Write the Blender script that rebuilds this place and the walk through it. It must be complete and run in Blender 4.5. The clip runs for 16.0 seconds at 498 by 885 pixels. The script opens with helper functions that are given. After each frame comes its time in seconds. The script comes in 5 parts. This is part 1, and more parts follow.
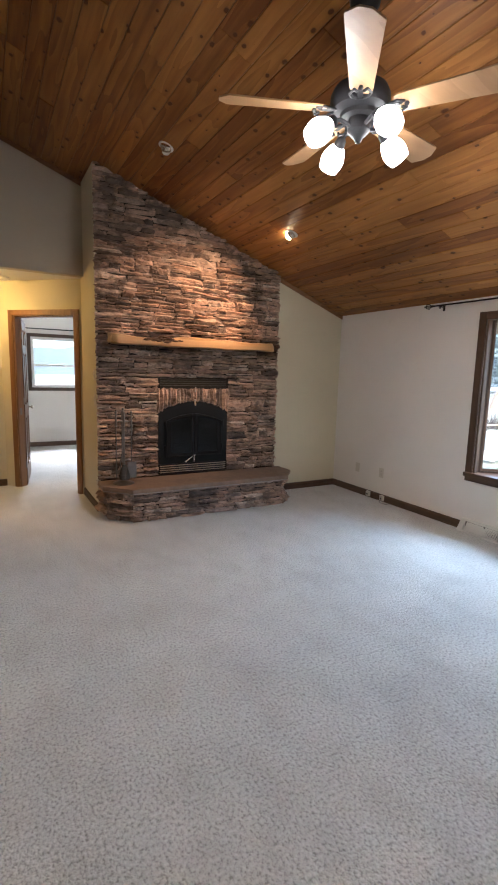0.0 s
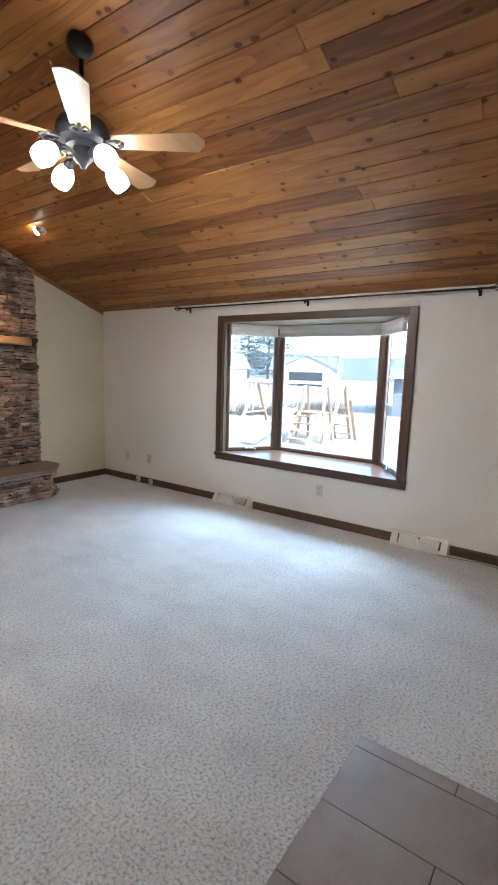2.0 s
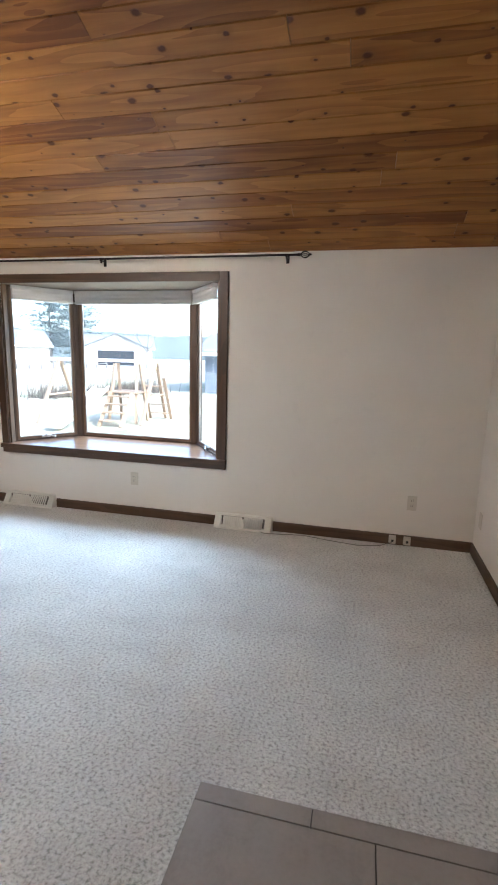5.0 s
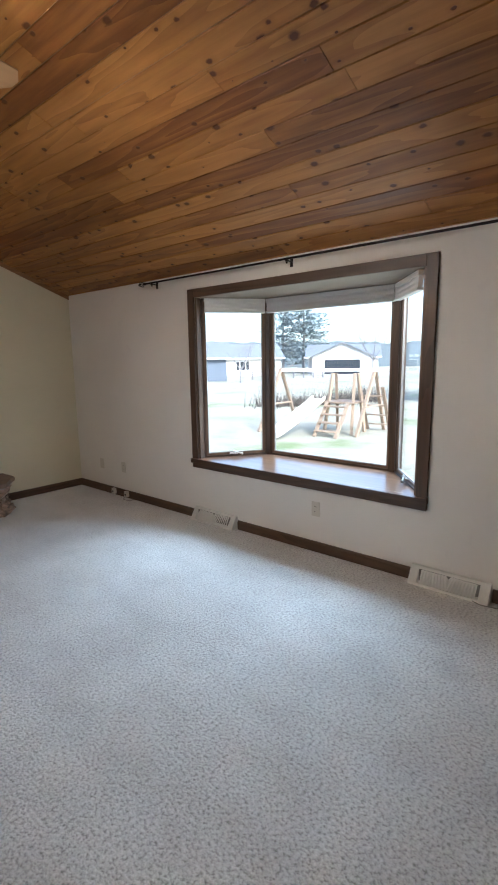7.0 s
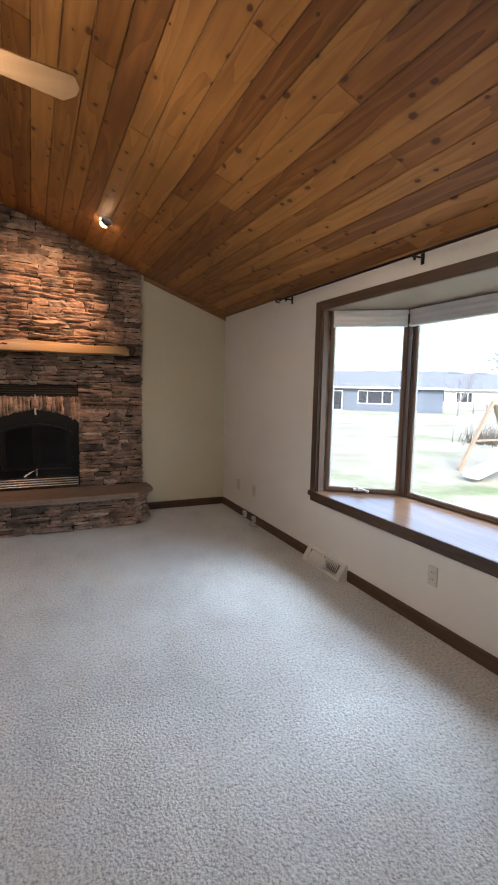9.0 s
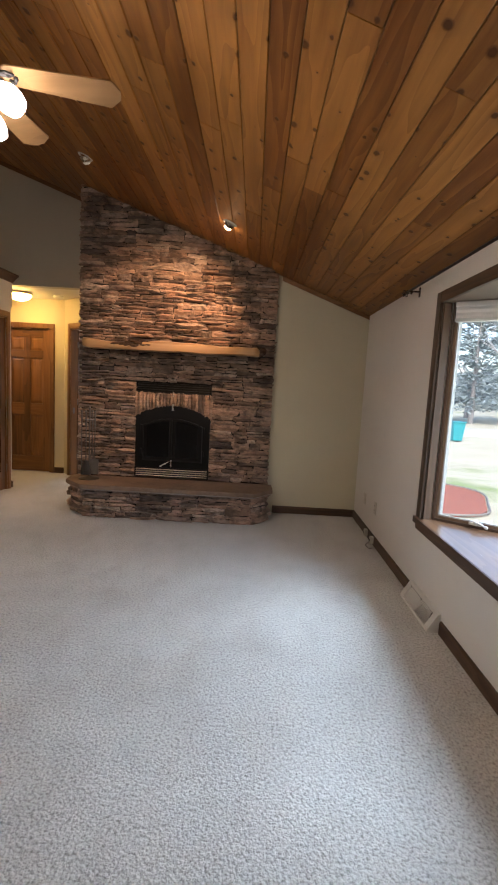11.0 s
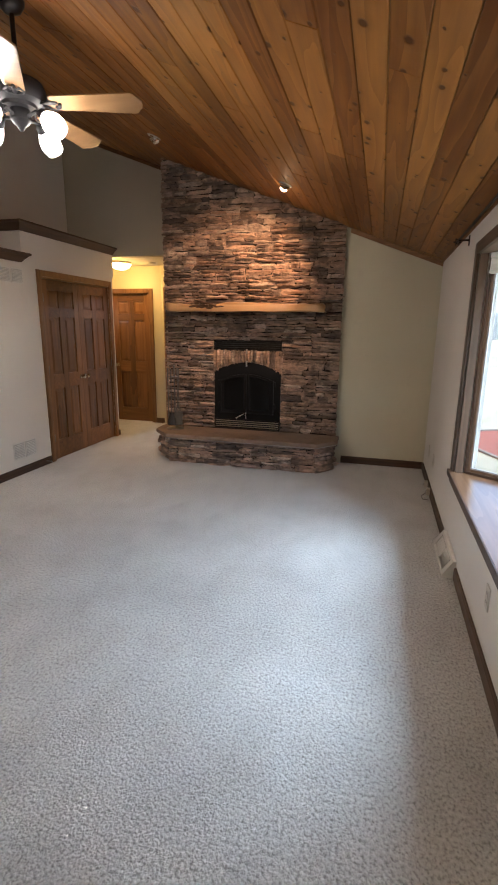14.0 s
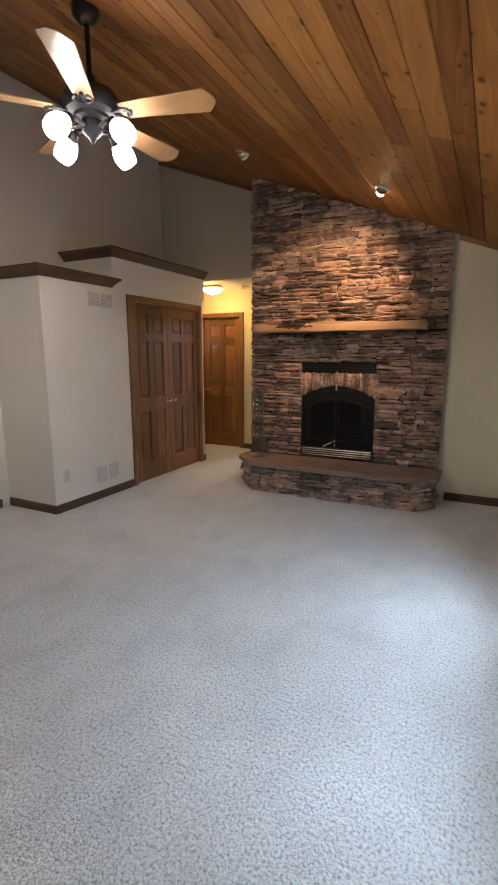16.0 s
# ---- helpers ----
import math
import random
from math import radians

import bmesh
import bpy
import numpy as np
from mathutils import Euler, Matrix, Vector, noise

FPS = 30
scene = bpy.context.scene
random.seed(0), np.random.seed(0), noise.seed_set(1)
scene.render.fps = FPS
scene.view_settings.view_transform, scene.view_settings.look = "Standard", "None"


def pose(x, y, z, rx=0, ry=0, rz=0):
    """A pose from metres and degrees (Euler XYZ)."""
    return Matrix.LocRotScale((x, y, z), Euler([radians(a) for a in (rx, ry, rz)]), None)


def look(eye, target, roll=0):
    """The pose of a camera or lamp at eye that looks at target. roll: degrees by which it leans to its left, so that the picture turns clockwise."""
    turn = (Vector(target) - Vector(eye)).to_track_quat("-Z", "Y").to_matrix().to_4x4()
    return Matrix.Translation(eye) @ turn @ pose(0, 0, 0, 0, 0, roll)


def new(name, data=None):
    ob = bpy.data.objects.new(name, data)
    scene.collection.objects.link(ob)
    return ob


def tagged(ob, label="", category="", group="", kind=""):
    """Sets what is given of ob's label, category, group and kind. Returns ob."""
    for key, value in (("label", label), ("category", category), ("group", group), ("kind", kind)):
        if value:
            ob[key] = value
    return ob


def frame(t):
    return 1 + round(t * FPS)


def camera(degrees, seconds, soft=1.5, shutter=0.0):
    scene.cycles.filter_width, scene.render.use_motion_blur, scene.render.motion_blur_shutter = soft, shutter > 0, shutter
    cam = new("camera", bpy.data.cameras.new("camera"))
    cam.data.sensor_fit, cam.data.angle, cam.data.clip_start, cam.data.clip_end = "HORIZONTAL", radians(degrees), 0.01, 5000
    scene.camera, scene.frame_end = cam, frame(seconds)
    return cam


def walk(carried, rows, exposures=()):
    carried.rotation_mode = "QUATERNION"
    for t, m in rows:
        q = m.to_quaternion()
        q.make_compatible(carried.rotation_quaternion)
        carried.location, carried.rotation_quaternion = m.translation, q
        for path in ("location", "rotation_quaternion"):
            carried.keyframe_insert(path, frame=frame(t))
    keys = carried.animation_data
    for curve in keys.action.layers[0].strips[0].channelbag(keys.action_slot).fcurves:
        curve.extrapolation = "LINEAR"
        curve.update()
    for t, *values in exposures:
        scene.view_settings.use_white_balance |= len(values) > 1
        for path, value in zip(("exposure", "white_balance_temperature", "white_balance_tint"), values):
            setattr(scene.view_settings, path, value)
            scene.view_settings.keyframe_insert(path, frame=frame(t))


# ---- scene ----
cam = camera(55.2, 16.0, soft=1.9)
PATH = [
    (0, (0.828, 0.742, 1.476), (1.784, 2.474, 1.18), 1.6),
    (0.5, (0.754, 0.774, 1.511), (1.832, 2.43, 1.203), 1.2),
    (1, (0.73, 0.693, 1.509), (1.969, 2.231, 1.197), 1.1),
    (1.5, (0.742, 0.486, 1.507), (2.166, 1.855, 1.194), 1.2),
    (2, (0.706, 0.281, 1.508), (2.318, 1.426, 1.204), 1.7),
    (2.5, (0.692, 0.194, 1.536), (2.453, 1.091, 1.228), 2.2),
    (3, (0.738, 0.207, 1.548), (2.602, 0.85, 1.215), 3.1),
    (3.2, (0.765, 0.233, 1.556), (2.652, 0.798, 1.208), 3.3),
    (4.25, (0.98, 0.355, 1.505), (2.91, 0.74, 1.14), 1.9),
    (5.3, (1.217, 0.465, 1.444), (3.105, 1.008, 1.069), 1.0),
    (5.5, (1.281, 0.454, 1.453), (3.142, 1.079, 1.073), 0.6),
    (6, (1.493, 0.488, 1.437), (3.272, 1.323, 1.068), -0.0),
    (6.5, (1.694, 0.48, 1.456), (3.346, 1.547, 1.095), -0.8),
    (7, (1.887, 0.497, 1.461), (3.391, 1.77, 1.12), -0.8),
    (7.5, (2.128, 0.447, 1.468), (3.442, 1.921, 1.15), 0.2),
    (8, (2.311, 0.403, 1.45), (3.472, 2.005, 1.159), 0.7),
    (10.3, (3.418, 0.41, 1.36), (3.727, 2.376, 1.16), 2.8),
    (10.5, (3.485, 0.425, 1.378), (3.713, 2.401, 1.168), 3.2),
    (11, (3.686, 0.461, 1.416), (3.674, 2.446, 1.173), 3.1),
    (11.5, (3.874, 0.489, 1.423), (3.619, 2.455, 1.162), 2.7),
    (12, (4.078, 0.458, 1.429), (3.62, 2.383, 1.136), 2.5),
    (12.5, (4.206, 0.388, 1.439), (3.709, 2.295, 1.096), 1.9),
    (13, (4.247, 0.231, 1.451), (3.762, 2.131, 1.059), 1.6),
    (13.5, (4.276, 0.175, 1.52), (3.792, 2.062, 1.069), 1.1),
    (14, (4.307, 0.178, 1.535), (3.804, 2.056, 1.065), 0.7),
    (14.5, (4.356, 0.283, 1.539), (3.813, 2.153, 1.083), 0.6),
    (15, (4.391, 0.403, 1.533), (3.769, 2.254, 1.103), 0.5),
    (15.5, (4.371, 0.505, 1.483), (3.618, 2.318, 1.097), 0.0),
    (16, (4.294, 0.59, 1.477), (3.406, 2.344, 1.111), -0.1),
]
EXPOSURES = [(0, 3.9, 5500, 12), (1.5, 4.02, 5350, 10), (2, 4.08, 5350, 9), (2.5, 4.18, 5350, 9), (3, 4.15, 5400, 9), (5.5, 4.12, 5600, 9), (6, 3.75, 5500, 9), (6.5, 3.6, 5450, 9), (7, 3.6, 5600, 10), (8, 3.57, 5850, 13), (11, 3.45, 6200, 15), (12.5, 3.57, 6180, 15), (16, 3.56, 5880, 13)]
walk(cam, [(t, look(eye, target, roll)) for t, eye, target, roll in PATH], EXPOSURES)


# ---- world and large lights ----
world = bpy.data.worlds.new("overcast_sky")
world.use_nodes = True
scene.world = world
wn = world.node_tree.nodes
sky = wn.new("ShaderNodeTexSky")
sky.sky_type, sky.sun_disc = "NISHITA", False
sky.sun_elevation, sky.sun_rotation = radians(38), radians(200)
sky.air_density, sky.dust_density, sky.ozone_density = 1.0, 2.5, 1.5
world.node_tree.links.new(sky.outputs["Color"], wn["Background"].inputs["Color"])
wn["Background"].inputs["Strength"].default_value = 0.052

sun_data = bpy.data.lights.new("sun", "SUN")
sun_data.energy, sun_data.angle, sun_data.color = 0.5, radians(14), (1.0, 0.95, 0.88)
sun = new("sun", sun_data)
sun.matrix_world = look((-12, -30, 24), (0, 0, 0))

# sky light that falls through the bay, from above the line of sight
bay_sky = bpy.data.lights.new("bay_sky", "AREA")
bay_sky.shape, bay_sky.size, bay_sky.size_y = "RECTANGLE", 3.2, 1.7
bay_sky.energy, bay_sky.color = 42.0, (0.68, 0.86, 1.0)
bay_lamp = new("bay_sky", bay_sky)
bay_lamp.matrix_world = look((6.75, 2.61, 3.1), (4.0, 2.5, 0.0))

# daylight thrown up by the pale ground before the bay
bay_ground = bpy.data.lights.new("bay_ground", "AREA")
bay_ground.shape, bay_ground.size, bay_ground.size_y = "RECTANGLE", 3.0, 1.2
bay_ground.energy, bay_ground.color = 2.5, (1.0, 0.97, 0.92)
ground_lamp = new("bay_ground", bay_ground)
ground_lamp.matrix_world = look((6.5, 2.61, -0.5), (3.6, 2.5, 2.6))

# the same for the small room's window
room_sky = bpy.data.lights.new("room_sky", "AREA")
room_sky.shape, room_sky.size, room_sky.size_y = "RECTANGLE", 1.8, 1.0
room_sky.energy, room_sky.color = 60.0, (1.0, 0.98, 0.94)
room_lamp = new("room_sky", room_sky)
room_lamp.matrix_world = look((2.2, 11.3, 2.75), (2.0, 8.6, 0.3))

# ---- materials ----
def socket(node, name):
    return node.inputs[name]


def base_material(name, rough=0.7, metal=0.0):
    m = bpy.data.materials.new(name)
    m.use_nodes = True
    b = m.node_tree.nodes["Principled BSDF"]
    socket(b, "Roughness").default_value = rough
    socket(b, "Metallic").default_value = metal
    return m, m.node_tree.nodes, m.node_tree.links, b


def noise_node(n, l, vec, scale, detail=4.0, rough=0.55):
    t = n.new("ShaderNodeTexNoise")
    socket(t, "Scale").default_value = scale
    socket(t, "Detail").default_value = detail
    socket(t, "Roughness").default_value = rough
    if vec is not None:
        l.new(vec, socket(t, "Vector"))
    return t.outputs["Fac"]


def ramp_node(n, l, fac, stops):
    r = n.new("ShaderNodeValToRGB")
    e = r.color_ramp.elements
    while len(e) < len(stops):
        e.new(0.5)
    for k, (p, c) in zip(e, stops):
        k.position, k.color = p, (*c, 1)
    l.new(fac, socket(r, "Fac"))
    return r.outputs["Color"]


def mix_node(n, l, fac, a, b, kind="MIX"):
    x = n.new("ShaderNodeMix")
    x.data_type, x.blend_type = "RGBA", kind
    for i, v in ((0, fac), (6, a), (7, b)):
        if isinstance(v, (int, float)):
            x.inputs[i].default_value = v
        elif isinstance(v, tuple):
            x.inputs[i].default_value = (*v, 1)
        else:
            l.new(v, x.inputs[i])
    return x.outputs[2]


def math_node(n, l, op, a, b=0.0):
    x = n.new("ShaderNodeMath")
    x.operation = op
    for i, v in ((0, a), (1, b)):
        if isinstance(v, (int, float)):
            x.inputs[i].default_value = v
        else:
            l.new(v, x.inputs[i])
    return x.outputs[0]


def mapped(n, l, vec, scale, loc=None):
    m = n.new("ShaderNodeMapping")
    socket(m, "Scale").default_value = scale
    l.new(vec, socket(m, "Vector"))
    if loc is not None:
        l.new(loc, socket(m, "Location"))
    return m.outputs["Vector"]


def bump_node(n, l, b, height, strength, distance=0.01):
    u = n.new("ShaderNodeBump")
    socket(u, "Strength").default_value = strength
    socket(u, "Distance").default_value = distance
    l.new(height, socket(u, "Height"))
    l.new(u.outputs["Normal"], socket(b, "Normal"))


def position(n):
    return n.new("ShaderNodeNewGeometry").outputs["Position"]


def plain(name, color, rough=0.6, metal=0.0, vary=0.08, scale=6.0, grain=120.0, bump=0.1, depth=0.002):
    """Paint, metal or stone of one colour with broad unevenness and a fine relief."""
    m, n, l, b = base_material(name, rough, metal)
    p = position(n)
    broad, fine = noise_node(n, l, p, scale), noise_node(n, l, p, grain, 2.0)
    dark = tuple(c * (1 - 2.2 * vary) for c in color)
    light = tuple(min(1, c * (1 + 1.2 * vary)) for c in color)
    both = math_node(n, l, "ADD", math_node(n, l, "MULTIPLY", broad, 0.7), math_node(n, l, "MULTIPLY", fine, 0.3))
    l.new(ramp_node(n, l, both, [(0.25, dark), (0.5, color), (0.75, light)]), socket(b, "Base Color"))
    l.new(math_node(n, l, "ADD", math_node(n, l, "MULTIPLY", broad, 0.16), max(0.02, rough - 0.08)), socket(b, "Roughness"))
    if bump:
        bump_node(n, l, b, fine, bump, depth)
    return m


def wall_paint(name, color):
    """Rolled wall paint: orange-peel stipple, faint scuffs."""
    m, n, l, b = base_material(name, 0.62)
    p = position(n)
    broad, mid, stipple = noise_node(n, l, p, 0.9, 3), noise_node(n, l, p, 9, 5), noise_node(n, l, p, 170, 2)
    c = ramp_node(n, l, broad, [(0.3, tuple(v * 0.95 for v in color)), (0.7, tuple(min(1, v * 1.03) for v in color))])
    c = mix_node(n, l, math_node(n, l, "MULTIPLY", math_node(n, l, "GREATER_THAN", mid, 0.66), 0.06), c, tuple(v * 0.6 for v in color))
    l.new(c, socket(b, "Base Color"))
    bump_node(n, l, b, stipple, 0.22, 0.002)
    return m


def wood(name, dark, light, axis=1, rough=0.4, pieces="object", knots=0.0, grain=1.0, coat=0.0, spread=0.35):
    """Stained or varnished wood with grain along one axis; pieces tells where each piece takes its own tone from."""
    m, n, l, b = base_material(name, rough)
    p = position(n)
    rnd = n.new("ShaderNodeNewGeometry").outputs["Random Per Island"] if pieces == "island" else n.new("ShaderNodeObjectInfo").outputs["Random"]
    shift = n.new("ShaderNodeCombineXYZ")
    for k in range(3):
        l.new(math_node(n, l, "MULTIPLY", rnd, 37.0 + 11 * k), shift.inputs[k])
    stretch = [26.0 * grain] * 3
    stretch[axis] = 1.6 * grain
    v = mapped(n, l, p, tuple(stretch), shift.outputs[0])
    rings = noise_node(n, l, v, 1.0, 6, 0.6)
    stretch2 = [7.0 * grain] * 3
    stretch2[axis] = 0.7 * grain
    wavy = noise_node(n, l, mapped(n, l, p, tuple(stretch2), shift.outputs[0]), 1.0, 2, 0.4)
    bands = math_node(n, l, "FRACT", math_node(n, l, "MULTIPLY", wavy, 7.0))
    f = math_node(n, l, "ADD", math_node(n, l, "MULTIPLY", rings, 0.62), math_node(n, l, "MULTIPLY", bands, 0.2))
    f = math_node(n, l, "ADD", f, math_node(n, l, "MULTIPLY", math_node(n, l, "SUBTRACT", rnd, 0.5), spread))
    mid = tuple((a + c) / 2 for a, c in zip(dark, light))
    col = ramp_node(n, l, f, [(0.18, dark), (0.45, mid), (0.72, light)])
    if knots:
        kv = [7.9] * 3
        kv[axis] = 5.2
        vor = n.new("ShaderNodeTexVoronoi")
        vor.voronoi_dimensions = "2D"
        socket(vor, "Scale").default_value = 1.0
        wob = noise_node(n, l, p, 46, 3)
        l.new(mapped(n, l, p, tuple(kv), shift.outputs[0]), socket(vor, "Vector"))
        pick = n.new("ShaderNodeSeparateColor")
        l.new(vor.outputs["Color"], pick.inputs[0])
        size = math_node(n, l, "ADD", math_node(n, l, "MULTIPLY", math_node(n, l, "MAXIMUM", math_node(n, l, "SUBTRACT", pick.outputs[0], 0.3), 0.0), 0.19 * knots), 0.006)
        d = math_node(n, l, "ADD", vor.outputs["Distance"], math_node(n, l, "MULTIPLY", math_node(n, l, "SUBTRACT", wob, 0.5), 0.09))
        edge = math_node(n, l, "DIVIDE", d, math_node(n, l, "MULTIPLY", size, 4.0))
        heart = ramp_node(n, l, edge, [(0.16, (1, 1, 1)), (0.29, (0, 0, 0))])
        halo = ramp_node(n, l, edge, [(0.2, (1, 1, 1)), (0.75, (0, 0, 0))])
        col = mix_node(n, l, math_node(n, l, "MULTIPLY", halo, 0.3), col, tuple(c * 0.62 for c in mid))
        col = mix_node(n, l, math_node(n, l, "MULTIPLY", heart, 0.9), col, tuple(c * k for c, k in zip(dark, (0.40, 0.27, 0.17))))
        f = math_node(n, l, "ADD", f, math_node(n, l, "MULTIPLY", math_node(n, l, "SUBTRACT", halo, heart), 1.1))
    l.new(col, socket(b, "Base Color"))
    l.new(math_node(n, l, "ADD", math_node(n, l, "MULTIPLY", rings, 0.25), rough - 0.12), socket(b, "Roughness"))
    socket(b, "Coat Weight").default_value = coat
    socket(b, "Coat Roughness").default_value = 0.3
    bump_node(n, l, b, f, 0.3 if knots else 0.18, 0.004 if knots else 0.003)
    return m


def stone(name, pieces):
    """Ledge stone: each piece its own brown or grey, cleft relief, darker seams."""
    m, n, l, b = base_material(name, 0.85)
    p = position(n)
    rnd = n.new("ShaderNodeNewGeometry").outputs["Random Per Island"] if pieces == "island" else n.new("ShaderNodeObjectInfo").outputs["Random"]
    tone = ramp_node(n, l, rnd, [(0.0, (0.13, 0.10, 0.088)), (0.18, (0.37, 0.245, 0.18)), (0.36, (0.58, 0.39, 0.285)), (0.5, (0.18, 0.138, 0.12)),
                                 (0.64, (0.61, 0.42, 0.31)), (0.8, (0.36, 0.265, 0.215)), (1.0, (0.70, 0.56, 0.45))])
    streak = noise_node(n, l, mapped(n, l, p, (13, 13, 34)), 1.0, 7, 0.72)
    blotch = noise_node(n, l, p, 7, 5, 0.6)
    tone = mix_node(n, l, 0.85, tone, ramp_node(n, l, streak, [(0.3, (0.30, 0.28, 0.27)), (0.52, (0.95, 0.93, 0.9)), (0.72, (1.4, 1.32, 1.22))]), "MULTIPLY")
    tone = mix_node(n, l, ramp_node(n, l, blotch, [(0.50, (0, 0, 0)), (0.60, (0.64, 0.64, 0.64))]), tone, (0.088, 0.068, 0.06))
    l.new(tone, socket(b, "Base Color"))
    rough = noise_node(n, l, mapped(n, l, p, (32, 32, 55)), 1.0, 8, 0.75)
    bump_node(n, l, b, math_node(n, l, "ADD", rough, math_node(n, l, "MULTIPLY", streak, 1.2)), 0.9, 0.02)
    return m


def carpet(name):
    m, n, l, b = base_material(name, 0.97)
    p = position(n)
    tuft = n.new("ShaderNodeTexVoronoi")
    socket(tuft, "Scale").default_value = 95.0
    socket(tuft, "Randomness").default_value = 1.0
    wob = n.new("ShaderNodeTexNoise")
    socket(wob, "Scale").default_value = 60.0
    l.new(p, socket(wob, "Vector"))
    l.new(mix_node(n, l, 0.012, p, wob.outputs["Color"]), socket(tuft, "Vector"))
    clump, pile, track = noise_node(n, l, mapped(n, l, p, (1.0, 0.8, 1)), 88, 3, 0.65), noise_node(n, l, mapped(n, l, p, (1.4, 0.8, 1)), 3.2, 5, 0.6), noise_node(n, l, mapped(n, l, p, (0.5, 1.3, 1)), 1.1, 3, 0.5)
    c = ramp_node(n, l, clump, [(0.34, (0.30, 0.29, 0.265)), (0.48, (0.575, 0.56, 0.525)), (0.68, (0.73, 0.715, 0.68))])
    c = mix_node(n, l, 0.65, c, ramp_node(n, l, pile, [(0.32, (0.80, 0.79, 0.78)), (0.55, (1, 1, 1)), (0.7, (1.05, 1.05, 1.05))]), "MULTIPLY")
    c = mix_node(n, l, 0.6, c, ramp_node(n, l, track, [(0.35, (0.86, 0.85, 0.84)), (0.6, (1.02, 1.02, 1.02))]), "MULTIPLY")
    spot = n.new("ShaderNodeTexVoronoi")
    socket(spot, "Scale").default_value = 3.1
    l.new(p, socket(spot, "Vector"))
    c = mix_node(n, l, math_node(n, l, "MULTIPLY", math_node(n, l, "LESS_THAN", spot.outputs["Distance"], 0.028), 0.25), c, (0.16, 0.14, 0.12))
    l.new(c, socket(b, "Base Color"))
    socket(b, "Sheen Weight").default_value = 0.25
    socket(b, "Sheen Roughness").default_value = 0.6
    h = math_node(n, l, "ADD", math_node(n, l, "MULTIPLY", tuft.outputs["Distance"], -0.6), math_node(n, l, "MULTIPLY", clump, 1.3))
    bump_node(n, l, b, math_node(n, l, "ADD", h, math_node(n, l, "MULTIPLY", pile, 0.8)), 0.62, 0.016)
    return m


def glowing(name, color, strength):
    m, n, l, b = base_material(name, 0.4)
    socket(b, "Base Color").default_value = (0.85, 0.82, 0.76, 1)
    socket(b, "Emission Color").default_value = (*color, 1)
    socket(b, "Emission Strength").default_value = strength
    return m


def clear_glass(name, tint=(0.96, 0.985, 0.98)):
    m = bpy.data.materials.new(name)
    m.use_nodes = True
    n, l = m.node_tree.nodes, m.node_tree.links
    n.remove(n["Principled BSDF"])
    t, g, mx, fr = n.new("ShaderNodeBsdfTransparent"), n.new("ShaderNodeBsdfGlossy"), n.new("ShaderNodeMixShader"), n.new("ShaderNodeLayerWeight")
    t.inputs["Color"].default_value = (*tint, 1)
    g.inputs["Roughness"].default_value = 0.02
    edge = math_node(n, l, "POWER", fr.outputs["Facing"], 5.0)
    gloss = math_node(n, l, "ADD", math_node(n, l, "MULTIPLY", edge, 0.5), 0.03)
    l.new(gloss, mx.inputs[0]), l.new(t.outputs[0], mx.inputs[1]), l.new(g.outputs[0], mx.inputs[2])
    l.new(mx.outputs[0], n["Material Output"].inputs["Surface"])
    return m


def foliage(name, a, b2, scale=2.0):
    m, n, l, b = base_material(name, 0.8)
    rnd = n.new("ShaderNodeNewGeometry").outputs["Random Per Island"]
    f = math_node(n, l, "ADD", math_node(n, l, "MULTIPLY", rnd, 0.6), math_node(n, l, "MULTIPLY", noise_node(n, l, position(n), scale), 0.4))
    l.new(ramp_node(n, l, f, [(0.2, a), (0.8, b2)]), socket(b, "Base Color"))
    return m


def lawn(name):
    m, n, l, b = base_material(name, 0.95)
    p = position(n)
    broad, fine, patch = noise_node(n, l, p, 0.35, 5), noise_node(n, l, p, 14, 5, 0.7), noise_node(n, l, p, 0.12, 3)
    c = ramp_node(n, l, broad, [(0.35, (0.34, 0.315, 0.225)), (0.55, (0.42, 0.395, 0.295)), (0.7, (0.20, 0.25, 0.10))])
    c = mix_node(n, l, 0.6, c, ramp_node(n, l, fine, [(0.3, (0.6, 0.6, 0.6)), (0.7, (1.2, 1.2, 1.2))]), "MULTIPLY")
    c = mix_node(n, l, ramp_node(n, l, patch, [(0.45, (0, 0, 0)), (0.6, (0.5, 0.5, 0.5))]), c, (0.42, 0.38, 0.29))
    l.new(c, socket(b, "Base Color"))
    bump_node(n, l, b, fine, 0.6, 0.03)
    return m


M_EAST = wall_paint("off_white_paint", (0.72, 0.675, 0.615))
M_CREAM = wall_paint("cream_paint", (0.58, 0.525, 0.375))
# off-white paint lightened for the fan's light on the west wall
M_WEST = wall_paint("fan_lit_white_paint", (0.74, 0.685, 0.62))
# cream paint darkened and greyed for shade on the wall above the hall
M_CREAMDIM = wall_paint("shaded_cream_paint", (0.52, 0.465, 0.355))
M_WHITE = wall_paint("white_ceiling_paint", (0.78, 0.76, 0.71))
M_PLANK = wood("knotty_cedar_planks", (0.155, 0.051, 0.011), (0.42, 0.186, 0.045), 1, 0.46, "island", knots=1.0, coat=0.0, spread=0.42)
M_PLANK.node_tree.nodes["Principled BSDF"].inputs["Specular IOR Level"].default_value = 0.28
M_CEDARTRIM = wood("cedar_trim", (0.16, 0.075, 0.03), (0.32, 0.16, 0.07), 0, 0.45, "object")
M_CASING = wood("dark_walnut_casing", (0.036, 0.019, 0.011), (0.112, 0.062, 0.035), 2, 0.42, "island", spread=0.2)
M_CASINGH = wood("dark_walnut_casing_level", (0.036, 0.019, 0.011), (0.112, 0.062, 0.035), 1, 0.5, "island", spread=0.2)
